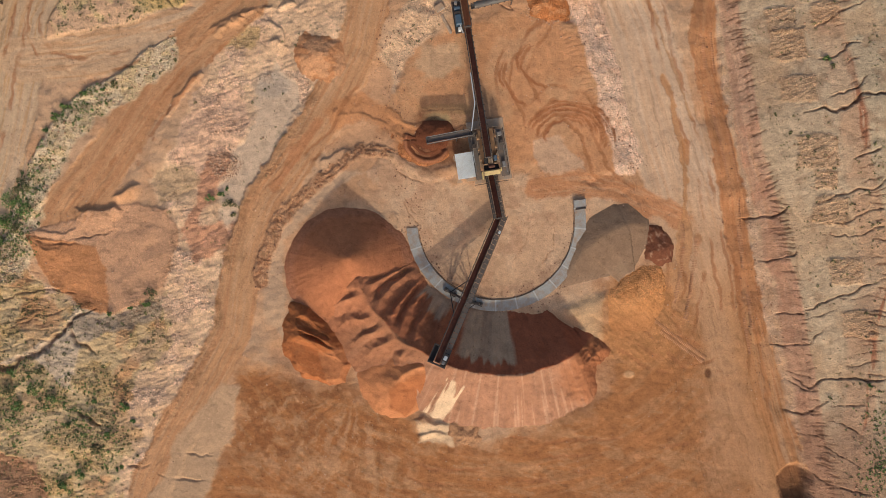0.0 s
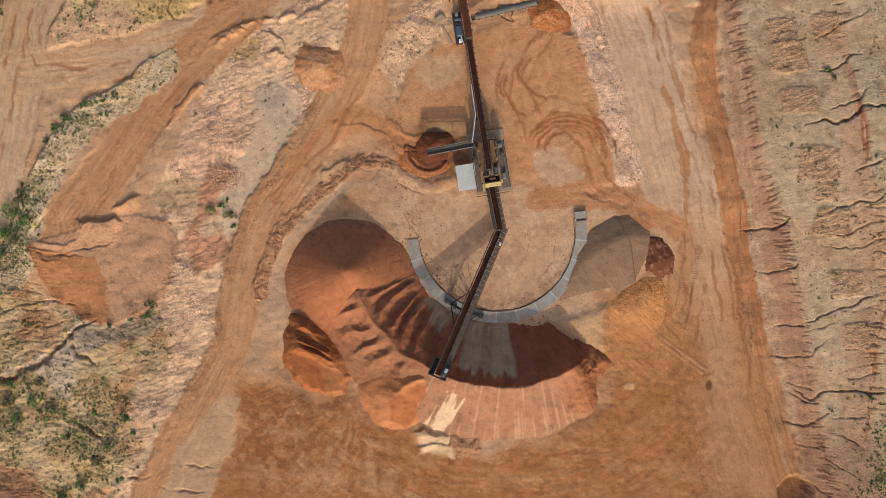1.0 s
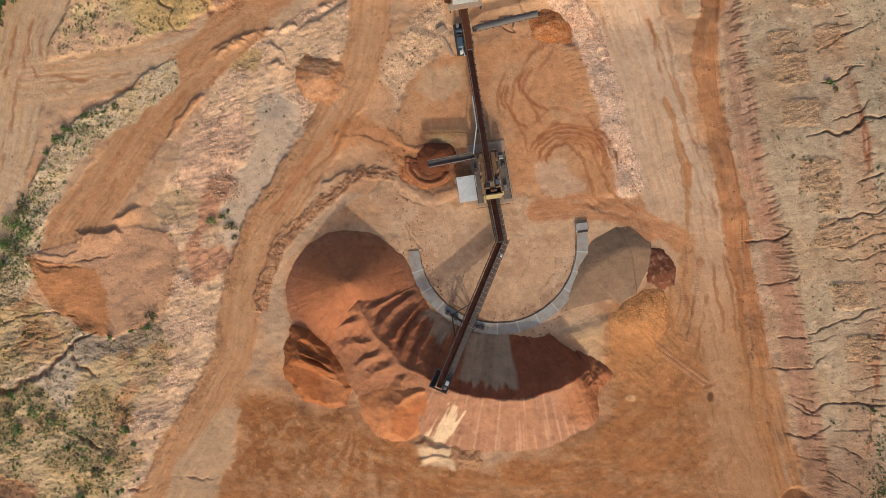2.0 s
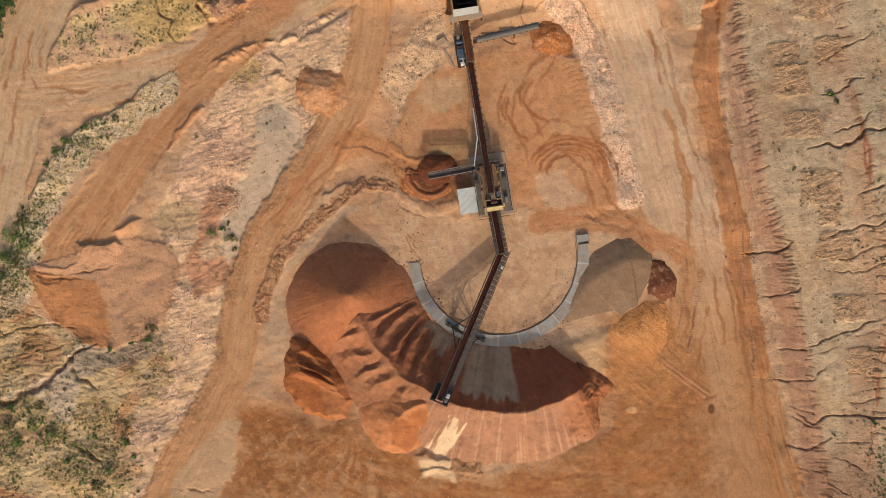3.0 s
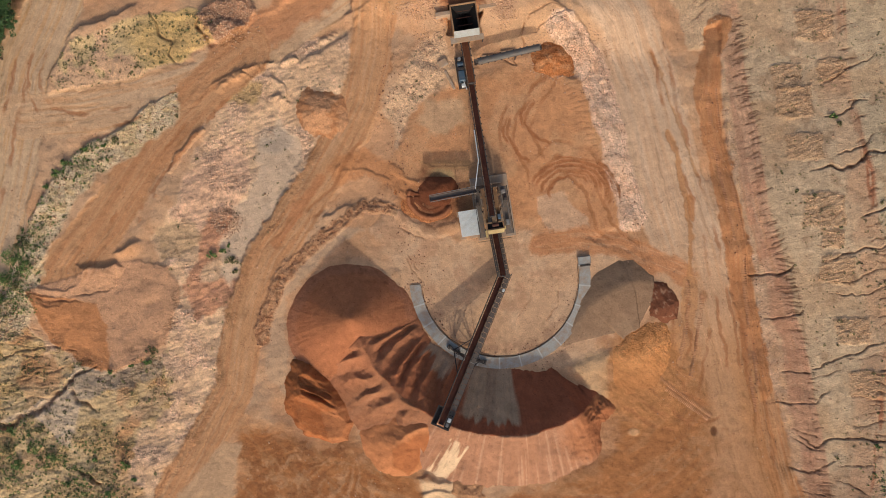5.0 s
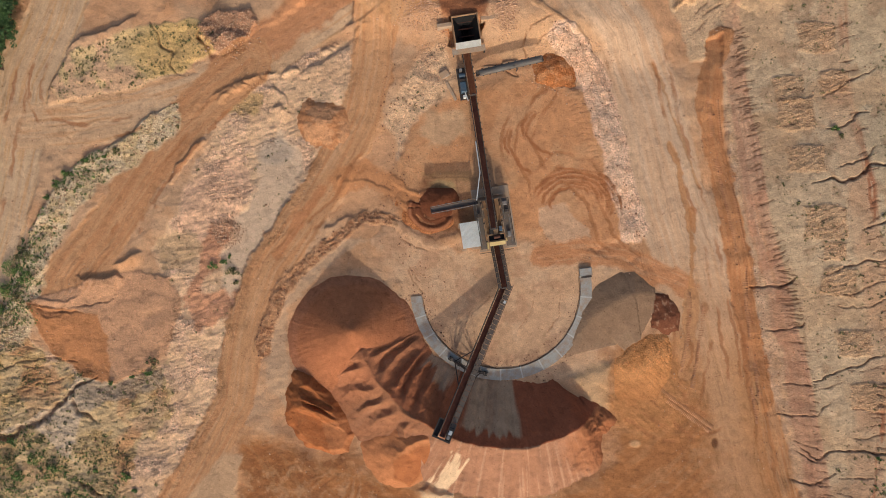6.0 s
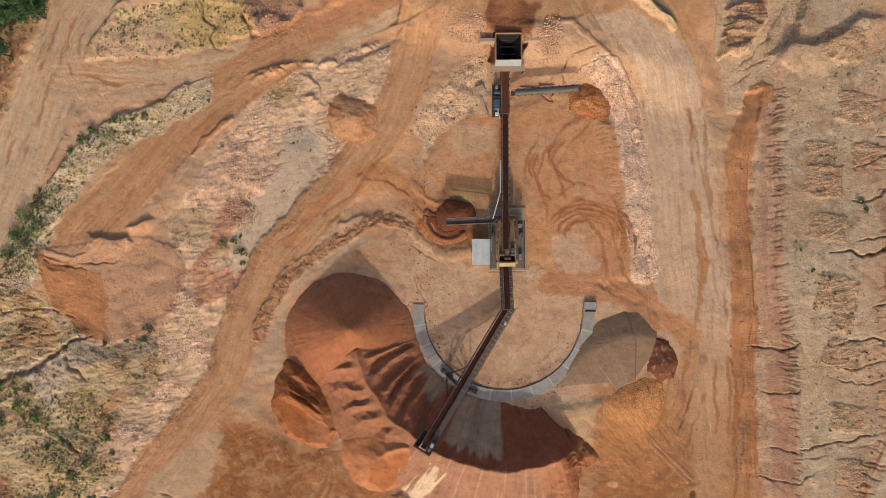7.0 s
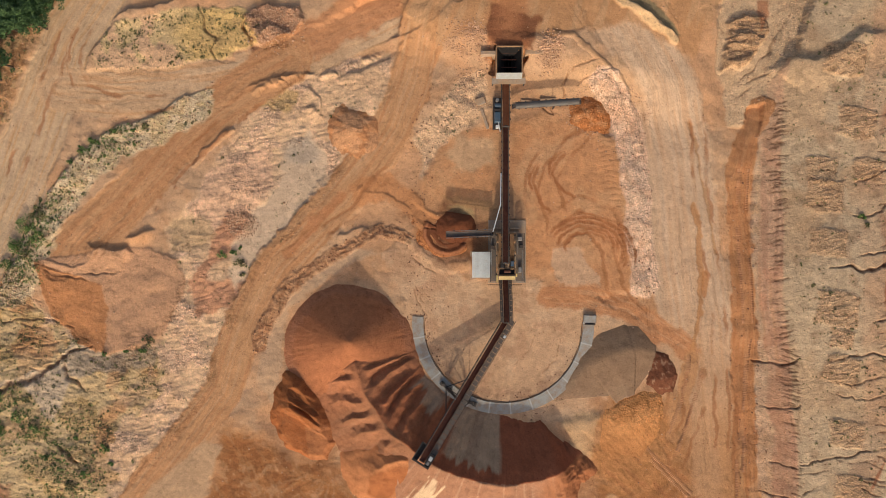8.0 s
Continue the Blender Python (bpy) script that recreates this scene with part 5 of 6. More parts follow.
# ---- the plant ----
def conveyor(name, tail, head, wide, belt, label, truss=0.7, walk_side=0, legs=(), cover=False, skirt=0.12, rail=GRATING):
    tail, head = Vector(tail), Vector(head)
    length = (head - tail).length
    m = Matrix.Translation(tail) @ (head - tail).to_track_quat("X", "Z").to_matrix().to_4x4()
    top = thing(name, m, label, "conveyor")
    w = wide / 2
    bm = bmesh.new()                                  # carrying belt, dished along its middle
    cuts = [(-w, 0.12), (-w * 0.45, 0.02), (w * 0.45, 0.02), (w, 0.12)]
    n = max(2, int(length / 1.2))
    rows = [[bm.verts.new((length * i / n, y, z)) for y, z in cuts] for i in range(n + 1)]
    for r, q in zip(rows[:-1], rows[1:]):
        for k in range(3):
            bm.faces.new((r[k], q[k], q[k + 1], r[k + 1]))
    bmesh.ops.solidify(bm, geom=bm.faces[:], thickness=0.03)
    part("belt", bm, belt, top)
    bm = box(bmesh.new(), 0.2, length - 0.2, -w * 0.8, w * 0.8, -0.34, -0.31)
    part("return_belt", bm, DARK_GAP, top)
    for side in (-1, 1):
        bm = box(bmesh.new(), 0, length, side * (w + 0.10), side * (w + 0.18), -0.12, skirt)
        part("stringer", bm, rail, top)
        if truss:
            bm = bmesh.new()
            y = side * (w + 0.14)
            beam(bm, (0, y, -truss), (length, y, -truss), 0.09)
            k = max(2, int(length / 1.6))
            for i in range(k):
                a, b = length * i / k, length * (i + 1) / k
                beam(bm, (a, y, -0.1), (a, y, -truss), 0.06)
                beam(bm, (a, y, -truss if i % 2 else -0.1), (b, y, -0.1 if i % 2 else -truss), 0.06)
            part("truss", bm, STEEL_DARK, top)
    if truss:
        k = max(2, int(length / 1.6))
        bar = part("cross_member", beam(bmesh.new(), (0, -w - 0.14, -truss), (0, w + 0.14, -truss), 0.06), STEEL_DARK, top)
        for i in range(1, k + 1):
            o = new("cross_member", bar.data)
            o.parent, o.location = top, (length * i / k, 0, 0)
    for x, nm in ((0.1, "tail_drum"), (length - 0.1, "head_drum")):
        part(nm, tube(bmesh.new(), (x, -w, -0.16), (x, w, -0.16), 0.2, 12), STEEL_DARK, top)
    first = None
    k = int(length / 1.15)
    for i in range(1, k):
        x = length * i / k
        if first is None:
            bm = bmesh.new()
            tube(bm, (0, -w * 0.5, -0.04), (0, w * 0.5, -0.04), 0.05, 6)
            for side in (-1, 1):
                tube(bm, (0, side * w * 0.5, -0.04), (0, side * (w + 0.02), 0.07), 0.05, 6)
                box(bm, -0.12, 0.12, side * (w + 0.16), side * (w + 0.32), -0.08, 0.10)
            first = part("idler", bm, STEEL_DARK, top)
            first.location = (x, 0, 0)
        else:
            o = new("idler", first.data)
            o.parent, o.location = top, (x, 0, 0)
    for side in {0: (), 1: (1,), 2: (-1, 1)}[walk_side]:
        y0, y1 = side * (w + 0.24), side * (w + (1.0 if walk_side == 1 else 0.6))
        k = int(length / 0.9)
        slab = part("walkway_grating", box(bmesh.new(), 0.04, length / k - 0.04, y0, y1, -0.16, -0.11), GRATING, top)
        for i in range(1, k):
            o = new("walkway_grating", slab.data)
            o.parent, o.location = top, (length * i / k, 0, 0)
        bm = bmesh.new()
        for z in (0.45, 0.9):
            tube(bm, (0, y1, z), (length, y1, z), 0.025, 6)
        k = int(length / 1.8)
        for i in range(k + 1):
            tube(bm, (length * i / k, y1, -0.12), (length * i / k, y1, 0.9), 0.025, 6)
        part("handrail", bm, STEEL_DARK, top)
    if cover:
        bm = bmesh.new()
        arcs = [(math.cos(radians(t)) * (w + 0.16), 0.12 + math.sin(radians(t)) * 0.42) for t in range(0, 181, 20)]
        k = int(length / 0.9)
        rows = [[bm.verts.new((0.6 + (length - 0.9) * i / k, y, z + (0.02 if i % 2 else 0))) for y, z in arcs] for i in range(k + 1)]
        for r, q in zip(rows[:-1], rows[1:]):
            for j in range(len(arcs) - 1):
                bm.faces.new((r[j], r[j + 1], q[j + 1], q[j]))
        bmesh.ops.solidify(bm, geom=bm.faces[:], thickness=0.02)
        part("hood", bm, STEEL_GREY, top, "curved grey sheet-metal hood")
    back = m.inverted()
    for f in legs:
        for side in (-1, 1):
            hi = m @ Vector((length * f, side * (w + 0.14), -max(truss, 0.12)))
            lo = Vector((hi.x, hi.y, float(ground_z(hi.x, hi.y)) - 0.1))
            part("trestle_leg", beam(bmesh.new(), back @ hi, back @ lo, 0.14), STEEL_DARK, top)
    return top, m, length


def heading(x, y, z=0.0, turn=9.0):
    return pose(x, y, z, 0, 0, turn)


# hopper
top = thing("feed_hopper", heading(3.15, 49.3, 0.3), "steel feed hopper with white front plate and dusty red inside", "hopper")
bm = bmesh.new()
for x0, x1, y0, y1 in ((-2.3, -2.08, -2.0, 2.5), (2.08, 2.3, -2.0, 2.5), (-2.3, 2.3, 2.4, 2.55)):
    box(bm, x0, x1, y0, y1, 0.2, 3.1, 0.03)
part("side_wall", bm, STEEL_TAN, top)
bm = bmesh.new()
rim, low = [(-2.08, -2.0), (2.08, -2.0), (2.08, 2.4), (-2.08, 2.4)], [(-0.6, -1.6), (0.6, -1.6), (0.6, 1.0), (-0.6, 1.0)]
vr, vl = [bm.verts.new((x, y, 2.6)) for x, y in rim], [bm.verts.new((x, y, 0.9)) for x, y in low]
for i in range(4):
    bm.faces.new((vr[i], vr[(i + 1) % 4], vl[(i + 1) % 4], vl[i]))
bm.faces.new(vl)
bmesh.ops.solidify(bm, geom=bm.faces[:], thickness=0.04)
# black all over, so the opening looks shaded where sun reaches in
part("chute", bm, DARK_GAP, top, "sand-stained hopper chute painted black as if in shade")
bm = bmesh.new()
v = [bm.verts.new(p) for p in ((-2.2, -2.05, 3.05), (2.2, -2.05, 3.05), (2.2, -2.75, 1.6), (-2.2, -2.75, 1.6))]
bm.faces.new(v)
bmesh.ops.solidify(bm, geom=bm.faces[:], thickness=0.06)
part("front_plate", bm, WHITE, top, "sloping white painted front plate")
for y in (-0.75, 0.55, 1.7):
    part("grizzly_bar", box(bmesh.new(), -2.08, 2.08, y - 0.07, y + 0.07, 1.5, 1.75, 0.02), RUST, top)
for i in range(9):
    x = -1.9 + i * 0.475
    part("grizzly_rod", tube(bmesh.new(), (x, -1.9, 1.4), (x, 2.3, 1.4), 0.04, 6), DARK_GAP, top)
part("platform", box(bmesh.new(), -2.9, 2.9, -3.55, -2.5, 1.3, 1.42, 0.02), CONCRETE_SANDY, top, "dusty platform under the front plate")
for x in (-2.7, 2.7):
    for y in (-3.4, -2.6):
        part("leg", box(bmesh.new(), x - 0.1, x + 0.1, y - 0.1, y + 0.1, -0.8, 1.3), STEEL_DARK, top)
for nm, x0, x1, dy in (("wing_wall", -5.2, -2.35, 0.0), ("wing_wall", 2.35, 5.4, 0.1)):
    w = thing(nm, heading(3.3, 50.9 + dy, 0.4), "low sand-strewn concrete wing wall beside the hopper", "retaining wall", "hopper wing walls")
    part("wall_block", box(bmesh.new(), x0, x1, -0.35, 0.35, -0.6, 2.3, 0.06), CONCRETE_SANDY, w)

# belts
conveyor("belt_conveyor", (3.05, 46.9, 1.0), (4.35, 38.4, 2.7), 1.05, BELT_ORANGE, "short belt conveyor carrying rust-red sand from the hopper", 0.6, 0, (0.15, 0.8))
conveyor("belt_conveyor", (4.25, 39.3, 1.0), (7.65, 15.4, 5.6), 0.8, BELT, "long inclined belt conveyor with dark steel truss", 0.8, 0, (0.12, 0.35, 0.6, 0.8))
conveyor("belt_conveyor", (8.25, 13.6, 0.9), (9.75, 5.3, 2.6), 0.85, BELT, "short belt conveyor between dark lattice sides", 0.9, 2, (0.3, 0.8), skirt=0.35)
conveyor("belt_conveyor", (4.9, 42.2, 1.6), (16.2, 44.5, 2.9), 0.75, BELT_GREY, "hooded grey side conveyor above a stone heap", 0.0, 0, (0.62,), cover=True)
conveyor("belt_conveyor", (5.0, 20.1, 3.0), (-2.8, 18.5, 3.6), 0.85, BELT_GREY, "grey side conveyor with bare lattice rim", 0.45, 0, (0.35,), skirt=0.3, rail=STEEL_GREY)

# radial stacker
tail, head = Vector((9.95, 6.1, 1.3)), Vector((-0.95, -18.6, 8.1))
stacker, sm, slen = conveyor("radial_stacker", tail, head, 0.85, BELT, "long radial stacker conveyor on wheeled legs", 1.3, 1, ())
back = sm.inverted()
part("pivot_post", tube(bmesh.new(), back @ Vector((9.95, 6.0, -0.2)), back @ Vector((9.95, 6.0, 1.2)), 0.35, 12), STEEL_DARK, stacker)
TRACK_C = (9.4, 4.8)
for dt in (-9.5, 9.5):
    a = radians(246.5 + dt)
    foot = Vector((TRACK_C[0] + 14.9 * math.cos(a), TRACK_C[1] + 14.9 * math.sin(a), 0.6))
    bm = bmesh.new()
    for side in (-1, 1):
        beam(bm, back @ foot, Vector((slen * 0.585, side * 0.55, -1.3)), 0.22)
    beam(bm, back @ foot, Vector((slen * 0.44, 0, -1.3)), 0.16)
    beam(bm, back @ (foot + Vector((0, 0, 0.1))), Vector((slen * 0.72, 0, -1.3)), 0.16)
    part("leg", bm, STEEL_DARK, stacker)
    along = Vector((-math.sin(a), math.cos(a), 0))
    bm = bmesh.new()
    beam(bm, back @ (foot - along * 1.2 - Vector((0, 0, 0.1))), back @ (foot + along * 1.2 - Vector((0, 0, 0.1))), 0.5, 0.35)
    bogie = part("bogie", bm, GRATING, stacker, "dusty wheeled bogie frame")
    outw = Vector((math.cos(a), math.sin(a), 0))
    for f in (-0.9, 0.9):
        c = foot + along * f - Vector((0, 0, 0.22))
        part("wheel", tube(bmesh.new(), back @ (c - outw * 0.35), back @ (c + outw * 0.35), 0.34, 14), DARK_GAP, bogie)
    c = foot + along * 0.2 + Vector((0, 0, 0.25))
    bm = bmesh.new()
    beam(bm, back @ (c - along * 0.35), back @ (c + along * 0.35), 0.4, 0.35)
    part("drive_motor", bm, STEEL_DARK, bogie)
f0, f1 = [Vector((TRACK_C[0] + 14.9 * math.cos(radians(246.5 + dt)), TRACK_C[1] + 14.9 * math.sin(radians(246.5 + dt)), 1.0)) for dt in (-9.5, 9.5)]
part("tie_beam", beam(bmesh.new(), back @ f0, back @ f1, 0.2), STEEL_DARK, stacker)
bm = bmesh.new()
box(bm, slen - 2.6, slen + 0.5, -1.55, -1.40, -0.3, 0.25)
box(bm, slen - 2.6, slen + 0.5, 1.40, 1.55, -0.3, 0.25)
box(bm, slen + 0.3, slen + 0.6, -1.55, 1.55, -0.3, 0.3)
box(bm, slen - 2.7, slen - 2.5, -1.55, -0.6, -0.2, 0.1)
part("head_frame", bm, STEEL_DARK, stacker)
bm = box(bmesh.new(), slen - 2.5, slen + 0.3, -1.4, -0.65, -0.25, -0.18)
box(bm, slen - 2.5, slen + 0.3, 0.65, 1.4, -0.25, -0.18)
part("head_platform", bm, DARK_GAP, stacker)
bm = box(bmesh.new(), slen - 1.4, slen - 0.7, 0.75, 1.3, -0.18, 0.45, 0.06)
part("head_motor", bm, WHITE, stacker, "white-cased drive motor")
bm = box(bmesh.new(), slen - 0.5, slen + 0.1, 0.75, 1.25, -0.18, 0.3, 0.05)
part("gearbox", bm, STEEL_GREY, stacker)
bm = box(bmesh.new(), 3.0, 3.45, 1.0, 1.4, 0.1, 0.55, 0.05)
part("floodlight", bm, WHITE, stacker, "small white lamp housing on the handrail")

# concrete track under the stacker's wheels
track = thing("ring_track", Matrix.Translation((TRACK_C[0], TRACK_C[1], 0)), "curved track of grey concrete slabs with sand in the joints", "concrete track")
track["kind"] = "structure"
rng = random.Random(5)
n = 13
for i in range(n):
    a0, a1 = 184.5 + 185 * i / n, 184.5 + 185 * (i + 1) / n
    a1 -= 0.3
    bm = bmesh.new()
    arcs = [a0 + (a1 - a0) * k / 4 for k in range(5)]
    low = [[bm.verts.new((r * math.cos(radians(t)), r * math.sin(radians(t)), -0.3)) for t in arcs] for r in (13.9, 15.95)]
    zt = 0.20 + rng.uniform(-0.03, 0.03)
    hi = [[bm.verts.new((r * math.cos(radians(t)), r * math.sin(radians(t)), zt)) for t in arcs] for r in (13.95, 15.9)]
    for k in range(4):
        bm.faces.new((hi[0][k], hi[1][k], hi[1][k + 1], hi[0][k + 1]))
        bm.faces.new((low[0][k], hi[0][k], hi[0][k + 1], low[0][k + 1]))
        bm.faces.new((low[1][k], low[1][k + 1], hi[1][k + 1], hi[1][k]))
    for k in (0, 4):
        bm.faces.new((low[0][k], low[1][k], hi[1][k], hi[0][k]))
    bmesh.ops.recalc_face_normals(bm, faces=bm.faces[:])
    part("slab", bm, CONCRETE_PALE if i % 3 else CONCRETE, track)
    bm = box(bmesh.new(), 13.9, 15.95, -0.12, 0.12, -0.2, 0.235)
    joint = part("joint", bm, JOINT, track)
    joint.rotation_euler = (0, 0, radians(a1 + 0.15))
bm = bmesh.new()
pts = [Vector((13.78 * math.cos(radians(t)) + rng.uniform(-0.1, 0.1), 13.78 * math.sin(radians(t)) + rng.uniform(-0.1, 0.1), 0.06)) for t in range(186, 372, 4)]
for p, q in zip(pts[:-1], pts[1:]):
    tube(bm, p, q, 0.03, 6)
hose = part("rubber_hose", bm, DARK_GAP)
hose.location = (TRACK_C[0], TRACK_C[1], 0)
tagged(hose, "black rubber hose lying along the concrete track", "hose")
end = thing("bumper_block", pose(24.2, 7.9, 0, 0, 0, 8), "pale concrete bumper block at the track's end", "concrete block")
part("block", box(bmesh.new(), -1.1, 1.1, -0.7, 0.8, -0.2, 0.5, 0.12), CONCRETE, end)
part("stop_beam", box(bmesh.new(), -0.9, 0.9, -1.0, -0.72, 0.1, 0.6, 0.04), STEEL_DARK, end)

# screening plant on its pad
pad = part("pad", box(bmesh.new(), -3.3, 3.3, -5.6, 5.4, -0.4, 0.22, 0.05), CONCRETE_SANDY)
pad.matrix_world = heading(8.1, 17.4)
tagged(pad, "sand-strewn concrete pad under the screening plant", "concrete pad", kind="structure")
plant = thing("screening_plant", heading(7.85, 16.6, 0.2), "tall vibrating screen coated in tan dust on dark legs", "screening plant")
for x0, x1 in ((-1.45, -0.45), (0.5, 1.15)):
    bm = bmesh.new()
    v = [bm.verts.new(p) for p in ((x0, 3.7, 4.5), (x1, 3.7, 4.5), (x1, -2.0, 3.7), (x0, -2.0, 3.7))]
    bm.faces.new(list(reversed(v)))
    bmesh.ops.solidify(bm, geom=bm.faces[:], thickness=0.15)
    part("screen_deck", bm, STEEL_TAN, plant, "tan dust-covered screen deck")
for x in (-1.6, -0.4, 0.45, 1.3):
    bm = bmesh.new()
    v = [bm.verts.new(p) for p in ((x, 3.75, 4.0), (x, -2.1, 3.2), (x, -2.1, 4.1), (x, 3.75, 4.9))]
    bm.faces.new(v)
    bmesh.ops.solidify(bm, geom=bm.faces[:], thickness=0.1)
    part("side_plate", bm, STEEL_TAN if abs(x) > 1 else RUST, plant)
for y in (-1.2, 0.6, 2.4):
    for x in (-1.6, 1.3):
        part("spring_box", box(bmesh.new(), x - 0.18, x + 0.18, y - 0.2, y + 0.2, 3.2, 4.3 + 0.1 * y, 0.04), STEEL_TAN, plant)
for x in (-1.7, 1.4):
    for y in (-3.2, 0.0, 3.5):
        part("leg", box(bmesh.new(), x - 0.12, x + 0.12, y - 0.12, y + 0.12, -0.05, 3.4), STEEL_DARK, plant)
part("feed_box", box(bmesh.new(), -0.42, 0.45, 1.6, 3.7, 3.2, 4.2, 0.04), RUST, plant, "rust-brown feed box below the belt")
# solid black box standing for the shaded interior within the head frame
part("discharge_chute", box(bmesh.new(), -1.35, 1.3, -3.2, -2.2, 1.6, 3.6, 0.05), DARK_GAP, plant, "discharge chute boxed in black for its shaded inside")
part("transfer_box", box(bmesh.new(), -1.1, -0.45, -2.0, -1.1, 3.7, 4.25, 0.04), DARK_GAP, plant)
for x0, x1, y0, y1 in ((-1.5, 1.5, -3.35, -3.15), (-1.5, 1.5, -2.25, -2.1), (-1.5, -1.3, -3.15, -2.25), (1.3, 1.5, -3.15, -2.25)):
    part("head_frame_bar", box(bmesh.new(), x0, x1, y0, y1, 3.6, 4.15, 0.03), STEEL_TAN, plant)
part("head_pulley", tube(bmesh.new(), (-0.5, -2.6, 4.3), (0.55, -2.6, 4.3), 0.28, 12), RUST, plant)
bm = bmesh.new()
v = [bm.verts.new(p) for p in ((-1.35, -3.4, 4.3), (1.35, -3.4, 4.3), (1.35, -4.05, 3.8), (-1.35, -4.05, 3.8))]
bm.faces.new(v)
bmesh.ops.solidify(bm, geom=bm.faces[:], thickness=0.08)
part("front_guard", bm, YELLOW, plant, "pale yellow front guard")
part("guard_rail", box(bmesh.new(), -1.4, 1.4, -3.5, -3.36, 4.2, 4.42, 0.03), YELLOW, plant)
for x in (-1.62, 1.62):
    part("side_guard", box(bmesh.new(), x - 0.12, x + 0.12, -4.5 if x < 0 else -3.6, -3.3 if x < 0 else -3.0, 2.6, 3.9, 0.05), YELLOW, plant)
for x, hw in ((-2.25, 0.5), (2.35, 0.65)):
    part("walkway", box(bmesh.new(), x - hw, x + hw, -4.4, 3.8, 2.30, 2.36), GRATING, plant, "dusty grating walkway")
    xe = x + math.copysign(hw, x)
    bm = bmesh.new()
    for z in (2.85, 3.4):
        tube(bm, (xe, -4.4, z), (xe, 3.8, z), 0.035, 6)
    for k in range(7):
        tube(bm, (xe, -4.4 + 1.366 * k, 2.3), (xe, -4.4 + 1.366 * k, 3.4), 0.035, 6)
    part("handrail", bm, STEEL_DARK, plant)
    for y in (-4.2, 0.0, 3.6):
        part("post", box(bmesh.new(), x - 0.07, x + 0.07, y - 0.07, y + 0.07, -0.05, 2.3), STEEL_DARK, plant)
bm = bmesh.new()
for z in (0.6, 1.1):
    tube(bm, (-3.0, -5.1, z), (2.9, -5.1, z), 0.04, 6)
for k in range(5):
    tube(bm, (-3.0 + 1.47 * k, -5.1, 0.0), (-3.0 + 1.47 * k, -5.1, 1.1), 0.035, 6)
part("front_railing", bm, STEEL_DARK, plant)
for x, y, a, b, mat in ((0.85, -1.3, 0.28, 0.45, STEEL_BLUE), (2.3, 2.9, 0.4, 0.35, STEEL_GREY), (2.5, 1.6, 0.35, 0.3, STEEL_DARK), (2.3, -2.4, 0.3, 0.5, STEEL_GREY), (-2.3, 1.4, 0.3, 0.4, STEEL_DARK)):
    part("motor", box(bmesh.new(), x - a, x + a, y - b, y + b, 2.36 if abs(x) > 2 else 3.9, 3.0 if abs(x) > 2 else 4.5, 0.08), mat, plant)
for y0, y1, x in ((-3.8, 0.9, 2.75), (0.2, 3.4, 1.95), (-3.5, 3.0, -2.5)):
    part("pipe", tube(bmesh.new(), (x, y0, 2.5), (x, y1, 2.5), 0.06, 8), STEEL_GREY, plant)
for y in (3.9, 4.6):
    part("pad_kerb", box(bmesh.new(), -1.9, 2.5, y, y + 0.25, -0.05, 0.5, 0.03), CONCRETE_SANDY, plant)

# site shed
shed = thing("site_shed", heading(4.0, 14.4), "small shed with pale corrugated metal roof", "shed")
part("walls", box(bmesh.new(), -1.5, 1.5, -2.0, 2.0, -0.3, 2.35), WHITE, shed)
bm = bmesh.new()
k = 34
rows = []
for j, y in enumerate((-2.2, 2.2)):
    rows.append([bm.verts.new((-1.68 + 3.36 * i / k, y, 2.45 + 0.16 * j + (0.035 if i % 2 else 0))) for i in range(k + 1)])
for i in range(k):
    bm.faces.new((rows[0][i], rows[0][i + 1], rows[1][i + 1], rows[1][i]))
bmesh.ops.solidify(bm, geom=bm.faces[:], thickness=0.03)
part("roof", bm, ROOFING, shed, "pale blue-white corrugated roof sheet")
part("door", box(bmesh.new(), -0.45, 0.45, -2.05, -2.0, -0.2, 1.95), STEEL_BLUE, shed)
part("base_slab", box(bmesh.new(), -1.9, 1.9, -2.6, 2.3, -0.4, 0.1, 0.03), CONCRETE_SANDY, shed)

# drive unit beside the first belt
unit = thing("drive_unit", heading(2.65, 40.6, 0.2), "blue diesel drive unit beside the conveyor", "engine")
part("engine", box(bmesh.new(), -0.6, 0.5, -1.6, 0.2, 0.3, 1.7, 0.12), STEEL_BLUE, unit)
part("radiator", box(bmesh.new(), -0.55, 0.45, 0.25, 0.75, 0.3, 1.6, 0.06), STEEL_DARK, unit)
part("tank", tube(bmesh.new(), (-0.5, 1.4, 1.0), (0.5, 1.4, 1.0), 0.45, 14), STEEL_BLUE, unit)
part("air_cleaner", tube(bmesh.new(), (-0.1, 2.2, 0.8), (-0.1, 2.2, 1.9), 0.28, 12), STEEL_GREY, unit)
part("skid", box(bmesh.new(), -0.8, 0.7, -2.6, 2.9, -0.4, 0.3, 0.03), STEEL_DARK, unit)
part("control_box", box(bmesh.new(), -0.3, 0.2, -2.5, -2.0, 0.3, 1.3, 0.03), WHITE, unit)

